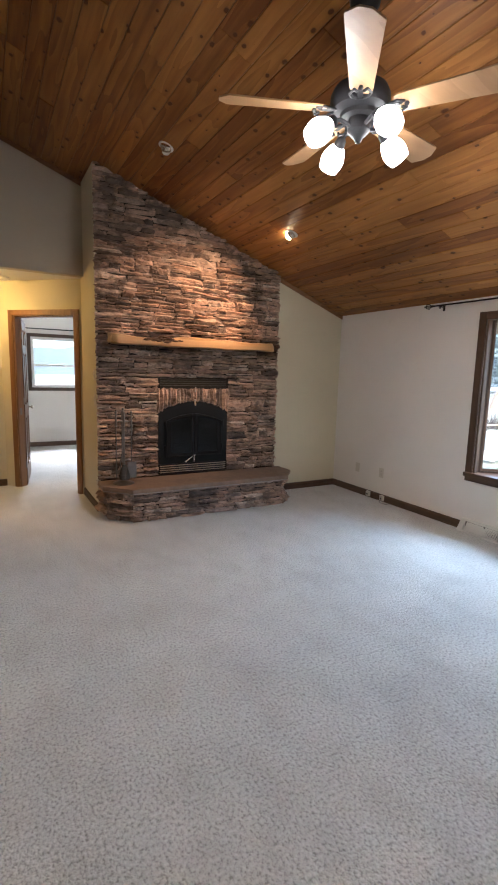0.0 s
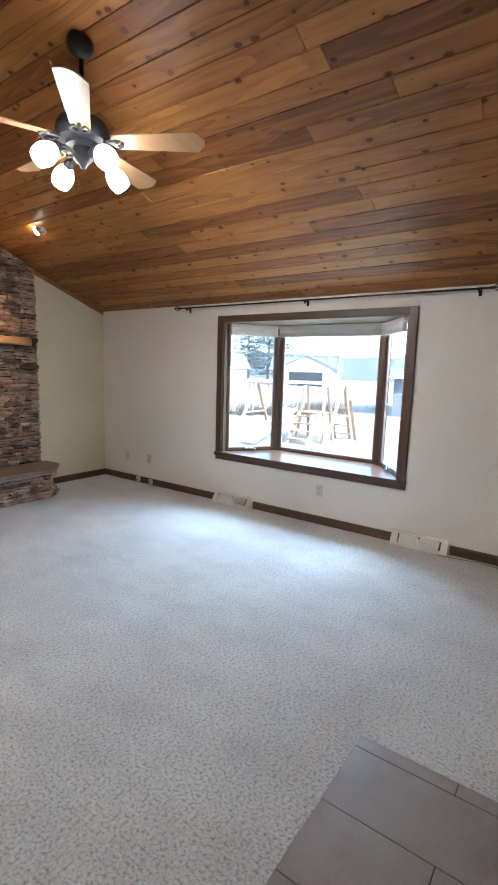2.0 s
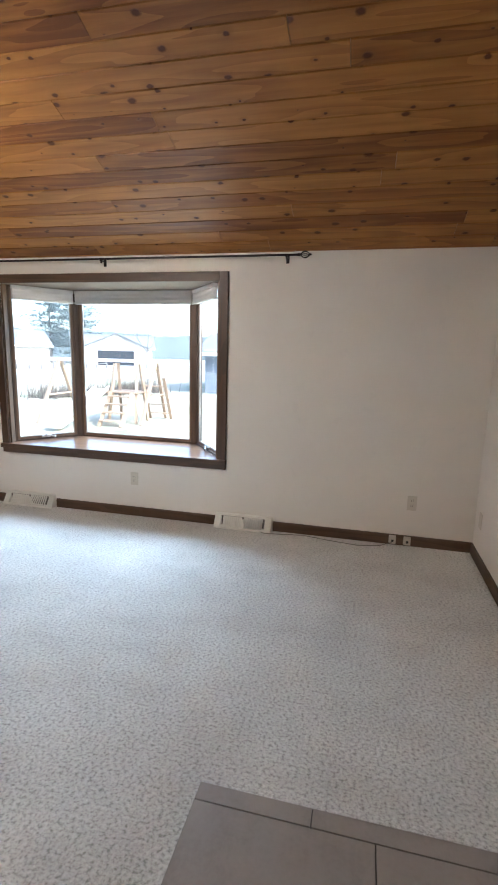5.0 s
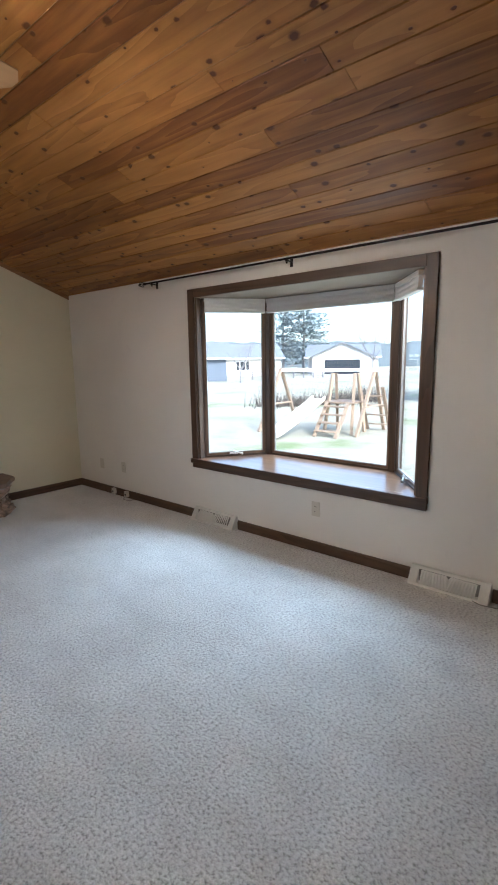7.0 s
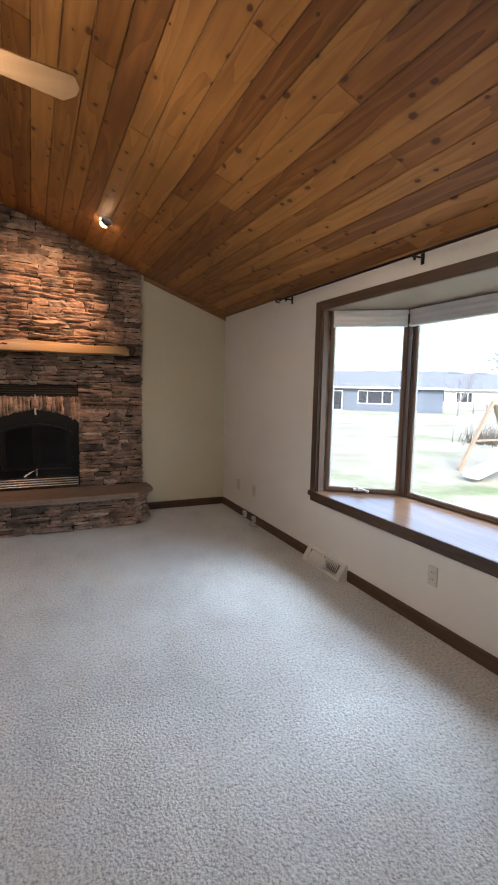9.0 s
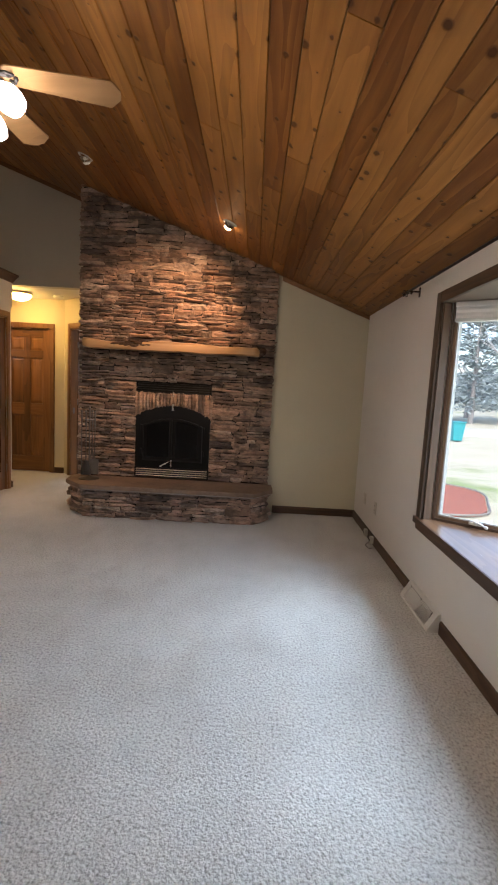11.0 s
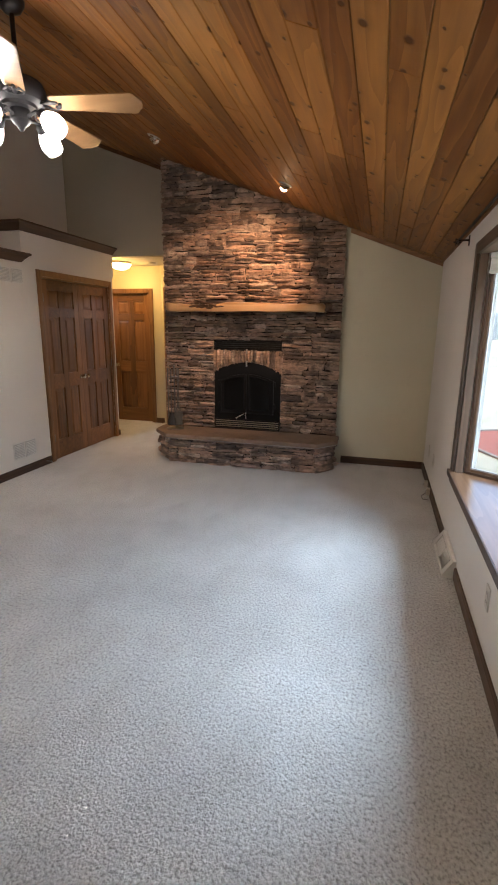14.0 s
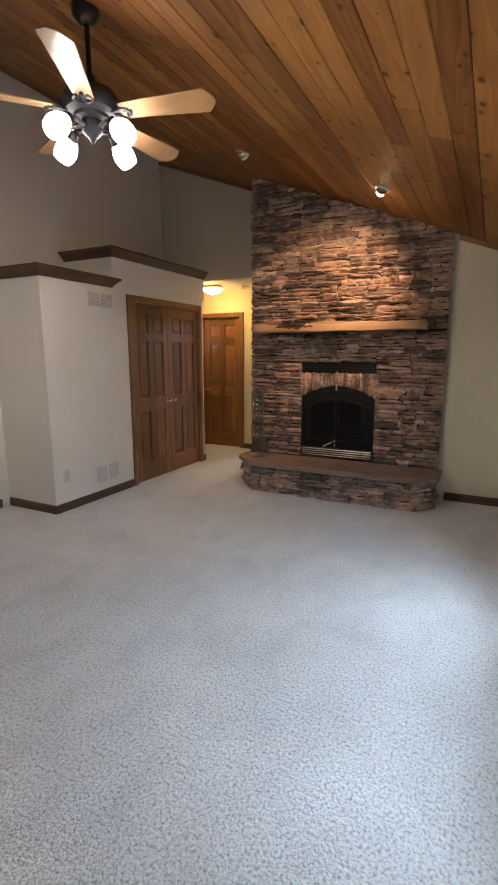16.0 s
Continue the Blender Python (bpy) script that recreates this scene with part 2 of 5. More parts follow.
M_BASEB = wood("dark_walnut_baseboard", (0.038, 0.019, 0.010), (0.112, 0.060, 0.031), 1, 0.55, "object", spread=0.2)
M_BASEBX = wood("dark_walnut_baseboard_across", (0.038, 0.019, 0.010), (0.112, 0.060, 0.031), 0, 0.55, "object", spread=0.2)
M_JAMB = wood("walnut_jamb", (0.10, 0.058, 0.034), (0.22, 0.135, 0.08), 2, 0.4, "object")
M_SILL = wood("polished_oak_sill", (0.15, 0.075, 0.036), (0.27, 0.145, 0.075), 1, 0.22, "object", coat=0.5)
M_DOOR = wood("stained_pine_door", (0.085, 0.034, 0.010), (0.235, 0.104, 0.033), 2, 0.45, "object", grain=0.8, coat=0.12, spread=0.34)
M_DOOR_RAIL = wood("stained_pine_rail", (0.085, 0.034, 0.010), (0.235, 0.104, 0.033), 0, 0.45, "object", grain=0.8, coat=0.12, spread=0.34)
M_DOORCASE = wood("stained_pine_casing", (0.12, 0.052, 0.017), (0.28, 0.135, 0.047), 2, 0.38, "object", coat=0.2)
M_STONE = stone("ledge_stone_pieces", "object")
M_STONE_I = stone("ledge_stone_joined", "island")
M_MORTAR = plain("dark_mortar", (0.03, 0.026, 0.023), 0.95, vary=0.2, scale=14, bump=0.6, depth=0.01)
M_SLAB = plain("brown_flagstone", (0.215, 0.145, 0.10), 0.7, vary=0.22, scale=4.5, grain=40, bump=0.35, depth=0.006)
M_SLABEDGE = plain("pale_cut_stone_edge", (0.36, 0.31, 0.27), 0.8, vary=0.2, scale=20, bump=0.4)
M_MANTEL = wood("live_edge_cedar", (0.34, 0.19, 0.075), (0.66, 0.44, 0.20), 0, 0.45, "object", grain=0.6, coat=0.25)
M_BARK = plain("dark_bark", (0.075, 0.04, 0.022), 0.9, vary=0.3, scale=25, bump=0.8, depth=0.01)
M_IRON = plain("black_cast_iron", (0.0045, 0.0045, 0.005), 0.5, 0.0, vary=0.2, scale=10, bump=0.25)
M_FIREGLASS = plain("sooty_glass", (0.004, 0.004, 0.0045), 0.22, 0.0, vary=0.3, scale=5, bump=0.0)
for dull in (M_IRON, M_FIREGLASS):
    dull.node_tree.nodes["Principled BSDF"].inputs["Specular IOR Level"].default_value = 0.22
M_STEEL = plain("brushed_steel", (0.62, 0.58, 0.52), 0.28, 1.0, vary=0.05, scale=30)
# bright metal with a golden reflection put into the colour
M_WARMSTEEL = plain("warm_tinted_steel", (0.62, 0.53, 0.40), 0.34, 1.0, vary=0.08, scale=20)
M_TOOL = plain("dull_pewter", (0.24, 0.22, 0.20), 0.36, 1.0, vary=0.12, scale=20)
M_BRASS = plain("satin_nickel", (0.70, 0.64, 0.55), 0.25, 1.0, vary=0.04)
M_BRONZE = plain("dark_bronze", (0.026, 0.022, 0.021), 0.4, 0.75, vary=0.15)
M_PEWTER = plain("antique_pewter", (0.035, 0.034, 0.036), 0.5, 0.5, vary=0.15)
M_BLADE = wood("maple_fan_blade", (0.36, 0.20, 0.085), (0.52, 0.31, 0.15), 0, 0.4, "object", grain=0.7, coat=0.2)
M_SHADE = glowing("lit_frosted_glass", (1.0, 0.90, 0.76), 2.6)
M_BULB = glowing("lit_globe_bulb", (1.0, 0.86, 0.68), 194.0)
M_HALLSHADE = glowing("lit_amber_glass", (1.0, 0.58, 0.15), 6.0)
M_SPOT = glowing("lit_reflector_bulb", (1.0, 0.74, 0.42), 9.0)
M_PLASTIC = plain("ivory_plastic", (0.56, 0.51, 0.43), 0.4, vary=0.03, bump=0.0)
M_METALW = plain("white_enamel", (0.70, 0.68, 0.63), 0.4, vary=0.05)
M_SLOT = plain("dark_slot", (0.03, 0.03, 0.03), 0.8, bump=0.0)
M_GREYV = plain("grey_louvre_enamel", (0.50, 0.48, 0.45), 0.5, vary=0.05)
M_FABRIC = plain("cellular_shade_fabric", (0.80, 0.745, 0.71), 0.9, vary=0.05, grain=260, bump=0.3)
M_HEAD = plain("taupe_head_board", (0.16, 0.118, 0.082), 0.5, vary=0.06)
M_TILE = plain("taupe_porcelain", (0.26, 0.225, 0.20), 0.34, vary=0.10, scale=7, grain=60, bump=0.08)
M_GROUT = plain("dark_grout", (0.06, 0.052, 0.047), 0.95, vary=0.1)
M_CARPET = carpet("beige_cut_pile_carpet")
M_GLASS = clear_glass("window_glass")
M_CLAD = plain("weathered_sash_cladding", (0.36, 0.33, 0.30), 0.5, vary=0.1)
M_CABLE = plain("grey_cable", (0.16, 0.145, 0.13), 0.6, bump=0.0)
M_LAWN = lawn("dormant_lawn")
M_ROAD = plain("pale_concrete", (0.40, 0.39, 0.37), 0.9, vary=0.1, scale=0.6, grain=20)
M_MULCH = plain("red_mulch", (0.26, 0.085, 0.055), 0.95, vary=0.3, scale=9, grain=40, bump=0.8, depth=0.03)
# shingles paled bluish: haze and roof sheen put into the colour
M_ROOF = plain("haze_pale_shingles", (0.19, 0.205, 0.225), 0.9, vary=0.15, scale=2, grain=14, bump=0.4)
M_SIDE_A = plain("blue_grey_siding", (0.13, 0.155, 0.195), 0.8, vary=0.08, scale=1)
M_SIDE_B = plain("pale_siding", (0.50, 0.48, 0.46), 0.8, vary=0.05, scale=1)
M_TRIMW = plain("white_trim_paint", (0.78, 0.77, 0.74), 0.6, vary=0.04)
M_DARKOPEN = plain("dark_glazing_and_shade", (0.03, 0.035, 0.045), 0.25, vary=0.1, bump=0.0)
M_PLAYWOOD = wood("weathered_play_lumber", (0.25, 0.175, 0.12), (0.43, 0.32, 0.225), 2, 0.75, "object")
M_SLIDE = plain("faded_yellow_plastic", (0.74, 0.70, 0.56), 0.4, vary=0.04, bump=0.0)
# grey bark lightened to carry the outdoor haze in its colour
M_BARKG = plain("haze_pale_bark", (0.21, 0.20, 0.20), 0.9, vary=0.25, scale=6, bump=0.5)
# needles and far woods carry distance haze in their pale bluish colour
M_NEEDLE = foliage("hazed_spruce_needles", (0.14, 0.175, 0.185), (0.24, 0.285, 0.295))
M_HAZE = plain("haze_toned_woods", (0.15, 0.18, 0.20), 0.95, vary=0.12, scale=0.15, grain=1.2, bump=0.0)
M_TEAL = plain("teal_bin_plastic", (0.02, 0.20, 0.23), 0.45, vary=0.06, bump=0.05)
M_SHRUB = foliage("dry_shrub", (0.06, 0.05, 0.045), (0.13, 0.11, 0.09))


# ---- building helpers ----
PLACED = {}


def thing(name, at, label, category, group="", kind="", turn=0.0):
    ob = new(name)
    m = pose(*at, 0, 0, turn)
    ob.matrix_basis = m
    ob.empty_display_size = 0.1
    PLACED[ob] = m
    return tagged(ob, label, category, group, kind)


def mesh_from(bm, name, material, smooth=0.0):
    bmesh.ops.recalc_face_normals(bm, faces=bm.faces)
    me = bpy.data.meshes.new(name)
    bm.to_mesh(me)
    bm.free()
    me.materials.append(material)
    if smooth:
        me.polygons.foreach_set("use_smooth", [True] * len(me.polygons))
        me.set_sharp_from_angle(angle=radians(smooth))
    return me


def part(name, bm, material, parent=None, label="", smooth=0.0):
    """Links a bmesh in world coordinates as one mesh object, under a thing or a part where one is given."""
    if parent is not None:
        bm.transform(PLACED[parent].inverted())
    ob = new(name, mesh_from(bm, name, material, smooth))
    PLACED[ob] = PLACED[parent] if parent is not None else Matrix()
    if parent is not None:
        ob.parent = parent
    return tagged(ob, label)


def structure(name, bm, material, label, category="", smooth=0.0):
    return tagged(part(name, bm, material, None, "", smooth), label, category or name.split("_")[0], "", "structure")


def box(bm, x0, x1, y0, y1, z0, z1, bevel=0.0, m=None):
    r = bmesh.ops.create_cube(bm, size=1.0)
    vs = r["verts"]
    t = Matrix.Translation(((x0 + x1) / 2, (y0 + y1) / 2, (z0 + z1) / 2)) @ Matrix.Diagonal((abs(x1 - x0), abs(y1 - y0), abs(z1 - z0), 1))
    bmesh.ops.transform(bm, matrix=t if m is None else m @ t, verts=vs)
    if bevel:
        es = list({e for v in vs for e in v.link_edges})
        bmesh.ops.bevel(bm, geom=es, offset=bevel, segments=2, profile=0.6, affect="EDGES")
    return bm


def boxed(*a, bevel=0.0, m=None):
    return box(bmesh.new(), *a, bevel=bevel, m=m)


def prism(bm, outline, axis, a, b):
    """A flat outline (two coordinates a point) pushed along an axis from a to b."""
    def put(p, q):
        return {"x": (q, p[0], p[1]), "y": (p[0], q, p[1]), "z": (p[0], p[1], q)}[axis]
    low, high = [bm.verts.new(put(p, a)) for p in outline], [bm.verts.new(put(p, b)) for p in outline]
    n = len(outline)
    bm.faces.new(low), bm.faces.new(high[::-1])
    for i in range(n):
        bm.faces.new((low[i], low[(i + 1) % n], high[(i + 1) % n], high[i]))
    return bm


def rod(bm, p, q, r0, r1=None, seg=10):
    p, q = Vector(p), Vector(q)
    d = q - p
    t = Matrix.Translation((p + q) / 2) @ d.to_track_quat("Z", "Y").to_matrix().to_4x4()
    bmesh.ops.create_cone(bm, cap_ends=True, segments=seg, radius1=r0, radius2=r0 if r1 is None else r1, depth=d.length, matrix=t)
    return bm


def pipe(bm, pts, r, seg=8):
    for p, q in zip(pts, pts[1:]):
        rod(bm, p, q, r, r, seg)
    for p in pts[1:-1]:
        ball(bm, p, r * 1.02, 8, 6)
    return bm


def ball(bm, at, r, u=12, v=8, squash=(1, 1, 1)):
    bmesh.ops.create_uvsphere(bm, u_segments=u, v_segments=v, radius=r, matrix=Matrix.Translation(at) @ Matrix.Diagonal((*squash, 1)))
    return bm


def lathe(bm, profile, seg=24, m=None):
    """A turned form: (radius, height) points round the z axis of m."""
    rings = []
    for r, z in profile:
        rings.append([bm.verts.new((r * math.cos(2 * math.pi * i / seg), r * math.sin(2 * math.pi * i / seg), z)) for i in range(seg)])
    for a, b in zip(rings, rings[1:]):
        for i in range(seg):
            bm.faces.new((a[i], a[(i + 1) % seg], b[(i + 1) % seg], b[i]))
    if profile[0][0] > 1e-4:
        bm.faces.new(rings[0][::-1])
    if profile[-1][0] > 1e-4:
        bm.faces.new(rings[-1])
    if m is not None:
        bmesh.ops.transform(bm, matrix=m, verts=[v for r in rings for v in r])
    return bm


def along(p, q, z=0.0):
    """A frame at p with x towards q on plan, y to its left and z up."""
    a = math.atan2(q[1] - p[1], q[0] - p[0])
    return Matrix.Translation((p[0], p[1], z)) @ Matrix.Rotation(a, 4, "Z")


# ---- the plan ----
XW, XL, YN, YH, YB = 4.87, 0.10, 5.69, 6.24, -0.43
SLOPE, ZLOW = 0.376, 2.208


def ceil_z(x):
    return ZLOW + (XW - x) * SLOPE


# floor: carpet with the tiled corner let in
TX, TY = 2.465, 0.905
bm = bmesh.new()
prism(bm, [(TX, -3.1), (2.88, -3.1), (2.88, YB - 0.1), (XW + 0.1, YB - 0.1), (XW + 0.1, 11.0), (-2.2, 11.0), (-2.2, 5.0), (0.0, TY), (TX, TY)], "z", -0.12, 0.0)
structure("floor", bm, M_CARPET, "worn beige cut-pile carpet with faint tracks and spots", "carpet")

# ceiling of knotty boards, on a backing
bm = bmesh.new()
prism(bm, [(XL - 0.2, ceil_z(XL - 0.2) + 0.02), (XW + 0.14, ceil_z(XW + 0.14) + 0.02), (XW + 0.14, ceil_z(XW + 0.14) + 0.14), (XL - 0.2, ceil_z(XL - 0.2) + 0.14)], "y", -3.2, 6.5)
verts = [v.co[:] for v in bm.verts]
faces = [[v.index for v in f.verts] for f in (bm.verts.index_update() or bm.faces)]
bm.free()
rng = random.Random(5)
run = Vector((1, 0, -SLOPE)).normalized()
down = Vector((-SLOPE, 0, -1)).normalized()
BOARD = 0.127
s = 0.0
total = (XW + 0.1 - XL) / run.x
while s < total:
    y = -3.15 - rng.random() * 1.5
    while y < 6.45:
        length = rng.uniform(1.2, 4.2)
        y0, y1 = max(y, -3.15), min(y + length, 6.45)
        y += length
        if y1 - y0 < 0.1:
            continue
        lift = rng.uniform(-0.0012, 0.0012)
        base = len(verts)
        for inset, drop in ((0.0006, 0.02), (0.0006, 0.005 + lift), (0.0046, -0.0005 + lift)):
            for a, b in ((0, 0), (1, 0), (1, 1), (0, 1)):
                u = s + (inset if a == 0 else BOARD - inset)
                vy = y0 + min(inset, 0.002) if b == 0 else y1 - min(inset, 0.002)
                p = Vector((XL, 0, ceil_z(XL))) + run * u - down * drop
                verts.append((p.x, vy, p.z))
        for r in (0, 4):
            for i in range(4):
                j = (i + 1) % 4
                faces.append([base + r + i, base + r + j, base + r + 4 + j, base + r + 4 + i])
        faces.append([base + 8, base + 9, base + 10, base + 11])
    s += BOARD
me = bpy.data.meshes.new("ceiling")
me.from_pydata(verts, [], faces)
me.validate()
me.materials.append(M_PLANK)
tagged(new("ceiling", me), "vaulted ceiling of varnished knotty cedar boards", "ceiling", "", "structure")

# window wall with the bay's opening
BY0, BY1, BZ0, BZ1 = 1.60, 3.62, 0.575, 2.0
XO = XW + 0.13
bm = bmesh.new()
top = ceil_z(XW) + 0.02
for a in ((YB - 0.15, BY0, -0.1, top), (BY1, YN + 0.15, -0.1, top), (BY0, BY1, -0.1, BZ0 - 0.04), (BY0, BY1, BZ1 + 0.04, top)):
    box(bm, XW, XO, *a)
structure("wall_east", bm, M_EAST, "off-white painted window wall with light stipple", "wall")

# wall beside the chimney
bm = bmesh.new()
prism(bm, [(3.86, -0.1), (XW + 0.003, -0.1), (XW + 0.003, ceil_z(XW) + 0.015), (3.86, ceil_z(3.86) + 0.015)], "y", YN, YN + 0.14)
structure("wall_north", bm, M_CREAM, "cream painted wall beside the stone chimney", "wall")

# chimney side return, upper hall wall, left wall, rear walls
CX0, CX1, CY = 1.78, 3.872, 5.645
YC = 6.42
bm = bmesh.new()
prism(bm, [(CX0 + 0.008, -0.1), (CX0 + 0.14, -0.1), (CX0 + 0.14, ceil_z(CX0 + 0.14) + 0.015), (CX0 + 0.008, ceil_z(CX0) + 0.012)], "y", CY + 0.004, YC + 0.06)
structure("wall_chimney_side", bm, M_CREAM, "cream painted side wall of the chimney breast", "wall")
bm = bmesh.new()
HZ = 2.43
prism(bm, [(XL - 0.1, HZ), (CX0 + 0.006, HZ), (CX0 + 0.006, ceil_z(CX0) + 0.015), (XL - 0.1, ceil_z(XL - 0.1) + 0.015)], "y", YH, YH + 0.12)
structure("wall_above_hall", bm, M_CREAMDIM, "tall cream wall above the hall opening, darkened for shade", "wall")
bm = bmesh.new()
box(bm, XL - 0.14, XL, -3.1, YH - 0.002, -0.1, ceil_z(XL) + 0.04)
structure("wall_west", bm, M_WEST, "tall plain painted wall behind the closet", "wall")
bm = bmesh.new()
prism(bm, [(2.75, -0.1), (XW - 0.002, -0.1), (XW - 0.002, ceil_z(XW) + 0.015), (2.75, ceil_z(2.75) + 0.015)], "y", YB - 0.13, YB)
structure("wall_south", bm, M_EAST, "off-white painted end wall", "wall")
bm = bmesh.new()
prism(bm, [(XL, -0.1), (2.88, -0.1), (2.88, ceil_z(2.88) + 0.015), (XL, ceil_z(XL) + 0.015)], "y", -3.13, -3.0)
structure("wall_rear", bm, M_EAST, "plain off-white wall of the tiled area", "wall")
bm = bmesh.new()
prism(bm, [(2.75, -0.1), (2.88, -0.1), (2.88, ceil_z(2.88) + 0.015), (2.75, ceil_z(2.75) + 0.015)], "y", -3.0, YB - 0.132)
structure("wall_rear_side", bm, M_EAST, "plain off-white return wall of the tiled area", "wall")

# hall and the room beyond
YD = 7.20
DL, DR = (1.0, YD), (CX0, YC)
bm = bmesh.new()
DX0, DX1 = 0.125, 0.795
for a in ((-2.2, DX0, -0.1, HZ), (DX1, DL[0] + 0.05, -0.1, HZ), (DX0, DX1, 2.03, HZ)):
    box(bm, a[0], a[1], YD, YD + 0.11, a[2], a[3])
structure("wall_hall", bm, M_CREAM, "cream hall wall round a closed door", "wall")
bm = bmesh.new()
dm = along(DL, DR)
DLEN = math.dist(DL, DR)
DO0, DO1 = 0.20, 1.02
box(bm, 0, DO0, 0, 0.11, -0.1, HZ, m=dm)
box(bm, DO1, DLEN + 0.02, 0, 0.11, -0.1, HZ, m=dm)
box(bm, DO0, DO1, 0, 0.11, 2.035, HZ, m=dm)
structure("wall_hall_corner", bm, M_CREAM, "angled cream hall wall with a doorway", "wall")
bm = bmesh.new()
prism(bm, [(-2.2, YH + 0.12), (CX0 + 0.006, YH + 0.12), (CX0 + 0.006, YC + 0.2), (DL[0], YD + 0.1), (-2.2, YD + 0.1)], "z", HZ, HZ + 0.1)
structure("ceiling_hall", bm, M_WHITE, "flat white painted hall ceiling", "ceiling")
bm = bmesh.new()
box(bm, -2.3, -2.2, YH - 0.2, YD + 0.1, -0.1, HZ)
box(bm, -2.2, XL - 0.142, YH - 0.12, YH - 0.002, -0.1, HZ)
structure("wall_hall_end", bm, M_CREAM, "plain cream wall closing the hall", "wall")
RX0, RX1, RY1 = 0.62, 3.9, 10.2
bm = bmesh.new()
WX0, WX1, WZ0, WZ1 = 1.55, 2.75, 1.08, 1.98
for a in ((RX0 - 0.12, WX0, -0.1, HZ), (WX1, RX1 + 0.12, -0.1, HZ), (WX0, WX1, -0.1, WZ0), (WX0, WX1, WZ1, HZ)):
    box(bm, a[0], a[1], RY1, RY1 + 0.14, a[2], a[3])
structure("wall_room", bm, M_EAST, "off-white far wall of the small room", "wall")
bm = bmesh.new()
box(bm, RX0 - 0.12, RX0, YD + 0.112, RY1, -0.1, HZ)
box(bm, RX1, RX1 + 0.12, 6.3, RY1, -0.1, HZ)
box(bm, CX0 + 0.16, RX1, 6.28, 6.4, -0.1, HZ)
structure("wall_room_sides", bm, M_EAST, "off-white side walls of the small room", "wall")
bm = boxed(RX0 - 0.1, RX1 + 0.1, 6.53, RY1 + 0.1, HZ + 0.102, HZ + 0.2)
structure("ceiling_room", bm, M_WHITE, "flat white ceiling of the small room", "ceiling")

# baseboards
def baseboard(p, q, material, side=1):
    m = along(p, q)
    length = math.dist(p, q)
    bm = bmesh.new()
    prism(bm, [(0, 0.0), (0.014, 0.0), (0.014, 0.068), (0.009, 0.079), (0, 0.081)], "x", 0, length)
    bm.transform(m @ Matrix.Diagonal((1, side, 1, 1)))
    return structure("baseboard", bm, material, "dark walnut-stained baseboard", "baseboard")


for y0, y1 in ((YB, 1.11), (1.615, 3.155), (3.69, YN)):
    baseboard((XW, y0), (XW, y1), M_BASEB)
baseboard((XW - 0.015, YN), (3.95, YN), M_BASEBX)
baseboard((XW - 0.015, YB), (2.75, YB), M_BASEBX, -1)
baseboard((CX0 + 0.008, CY), (CX0 + 0.008, YC - 0.01), M_BASEB)
baseboard((DX1 + 0.07, YD), (DL[0] - 0.0, YD), M_BASEBX, -1)
baseboard((RX0, RY1), (RX1, RY1), M_BASEBX, -1)
baseboard((XL, 3.5), (XL, -3.0), M_BASEB)


# sloping trim where the boards meet the end walls
def slope_trim(x0, x1, y0, y1):
    bm = bmesh.new()
    prism(bm, [(x0, ceil_z(x0) - 0.045), (x1, ceil_z(x1) - 0.045), (x1, ceil_z(x1) + 0.006), (x0, ceil_z(x0) + 0.006)], "y", y0, y1)
    structure("trim", bm, M_CEDARTRIM, "cedar strip along the sloping ceiling edge", "trim")


slope_trim(3.92, XW - 0.002, YN - 0.016, YN - 0.001)
slope_trim(XL + 0.002, CX0, YH - 0.016, YH - 0.001)
slope_trim(2.76, XW - 0.002, YB + 0.001, YB + 0.016)

# ---- the bay window ----
P = [(4.925, BY1 - 0.012), (5.42, 3.25), (5.42, 1.99), (4.925, BY0 + 0.012)]
bm = bmesh.new()
prism(bm, [(XW - 0.032, BY0 - 0.075), (XW - 0.001, BY0 - 0.075), (XW - 0.001, BY0), (XO, BY0), (5.50, 1.95), (5.50, 3.29), (XO, BY1), (XW - 0.001, BY1), (XW - 0.001, BY1 + 0.075), (XW - 0.032, BY1 + 0.075)], "z", BZ0 - 0.036, BZ0)
bay = thing("window_1", (XW, 2.61, BZ0), "bay window with dark walnut casing and angled side sashes", "window", "", "structure")
part("window_sill", bm, M_SILL, bay, "polished oak seat board, worn and reflective")
part("sill_nosing", boxed(XW - 0.04, XW - 0.0325, BY0 - 0.078, BY1 + 0.078, BZ0 - 0.04, BZ0 - 0.001, bevel=0.002), M_CASINGH, bay)
part("head_board", prism(bmesh.new(), [(XW, BY0), (XO, BY0), (5.50, 1.95), (5.50, 3.29), (XO, BY1), (XW, BY1)], "z", BZ1, BZ1 + 0.034), M_HEAD, bay, "taupe painted head board")
part("apron", boxed(XW - 0.022, XW - 0.001, BY0 - 0.07, BY1 + 0.07, BZ0 - 0.085, BZ0 - 0.038, bevel=0.004), M_CASINGH, bay)
CW = 0.072
for nm, a in (("casing", (BY0 - CW, BY0, BZ0, BZ1 + CW)), ("casing", (BY1, BY1 + CW, BZ0, BZ1 + CW)), ("casing", (BY0, BY1, BZ1, BZ1 + CW))):
    bm = boxed(XW - 0.022, XW - 0.001, *a, bevel=0.004)
    part(nm, bm, M_CASINGH if a[1] - a[0] > 1 else M_CASING, bay)
for y0, y1 in ((BY0, BY0 + 0.018), (BY1 - 0.018, BY1)):
    part("jamb", boxed(XW - 0.001, 4.918, y0, y1, BZ0 + 0.001, BZ1 - 0.001), M_JAMB, bay)
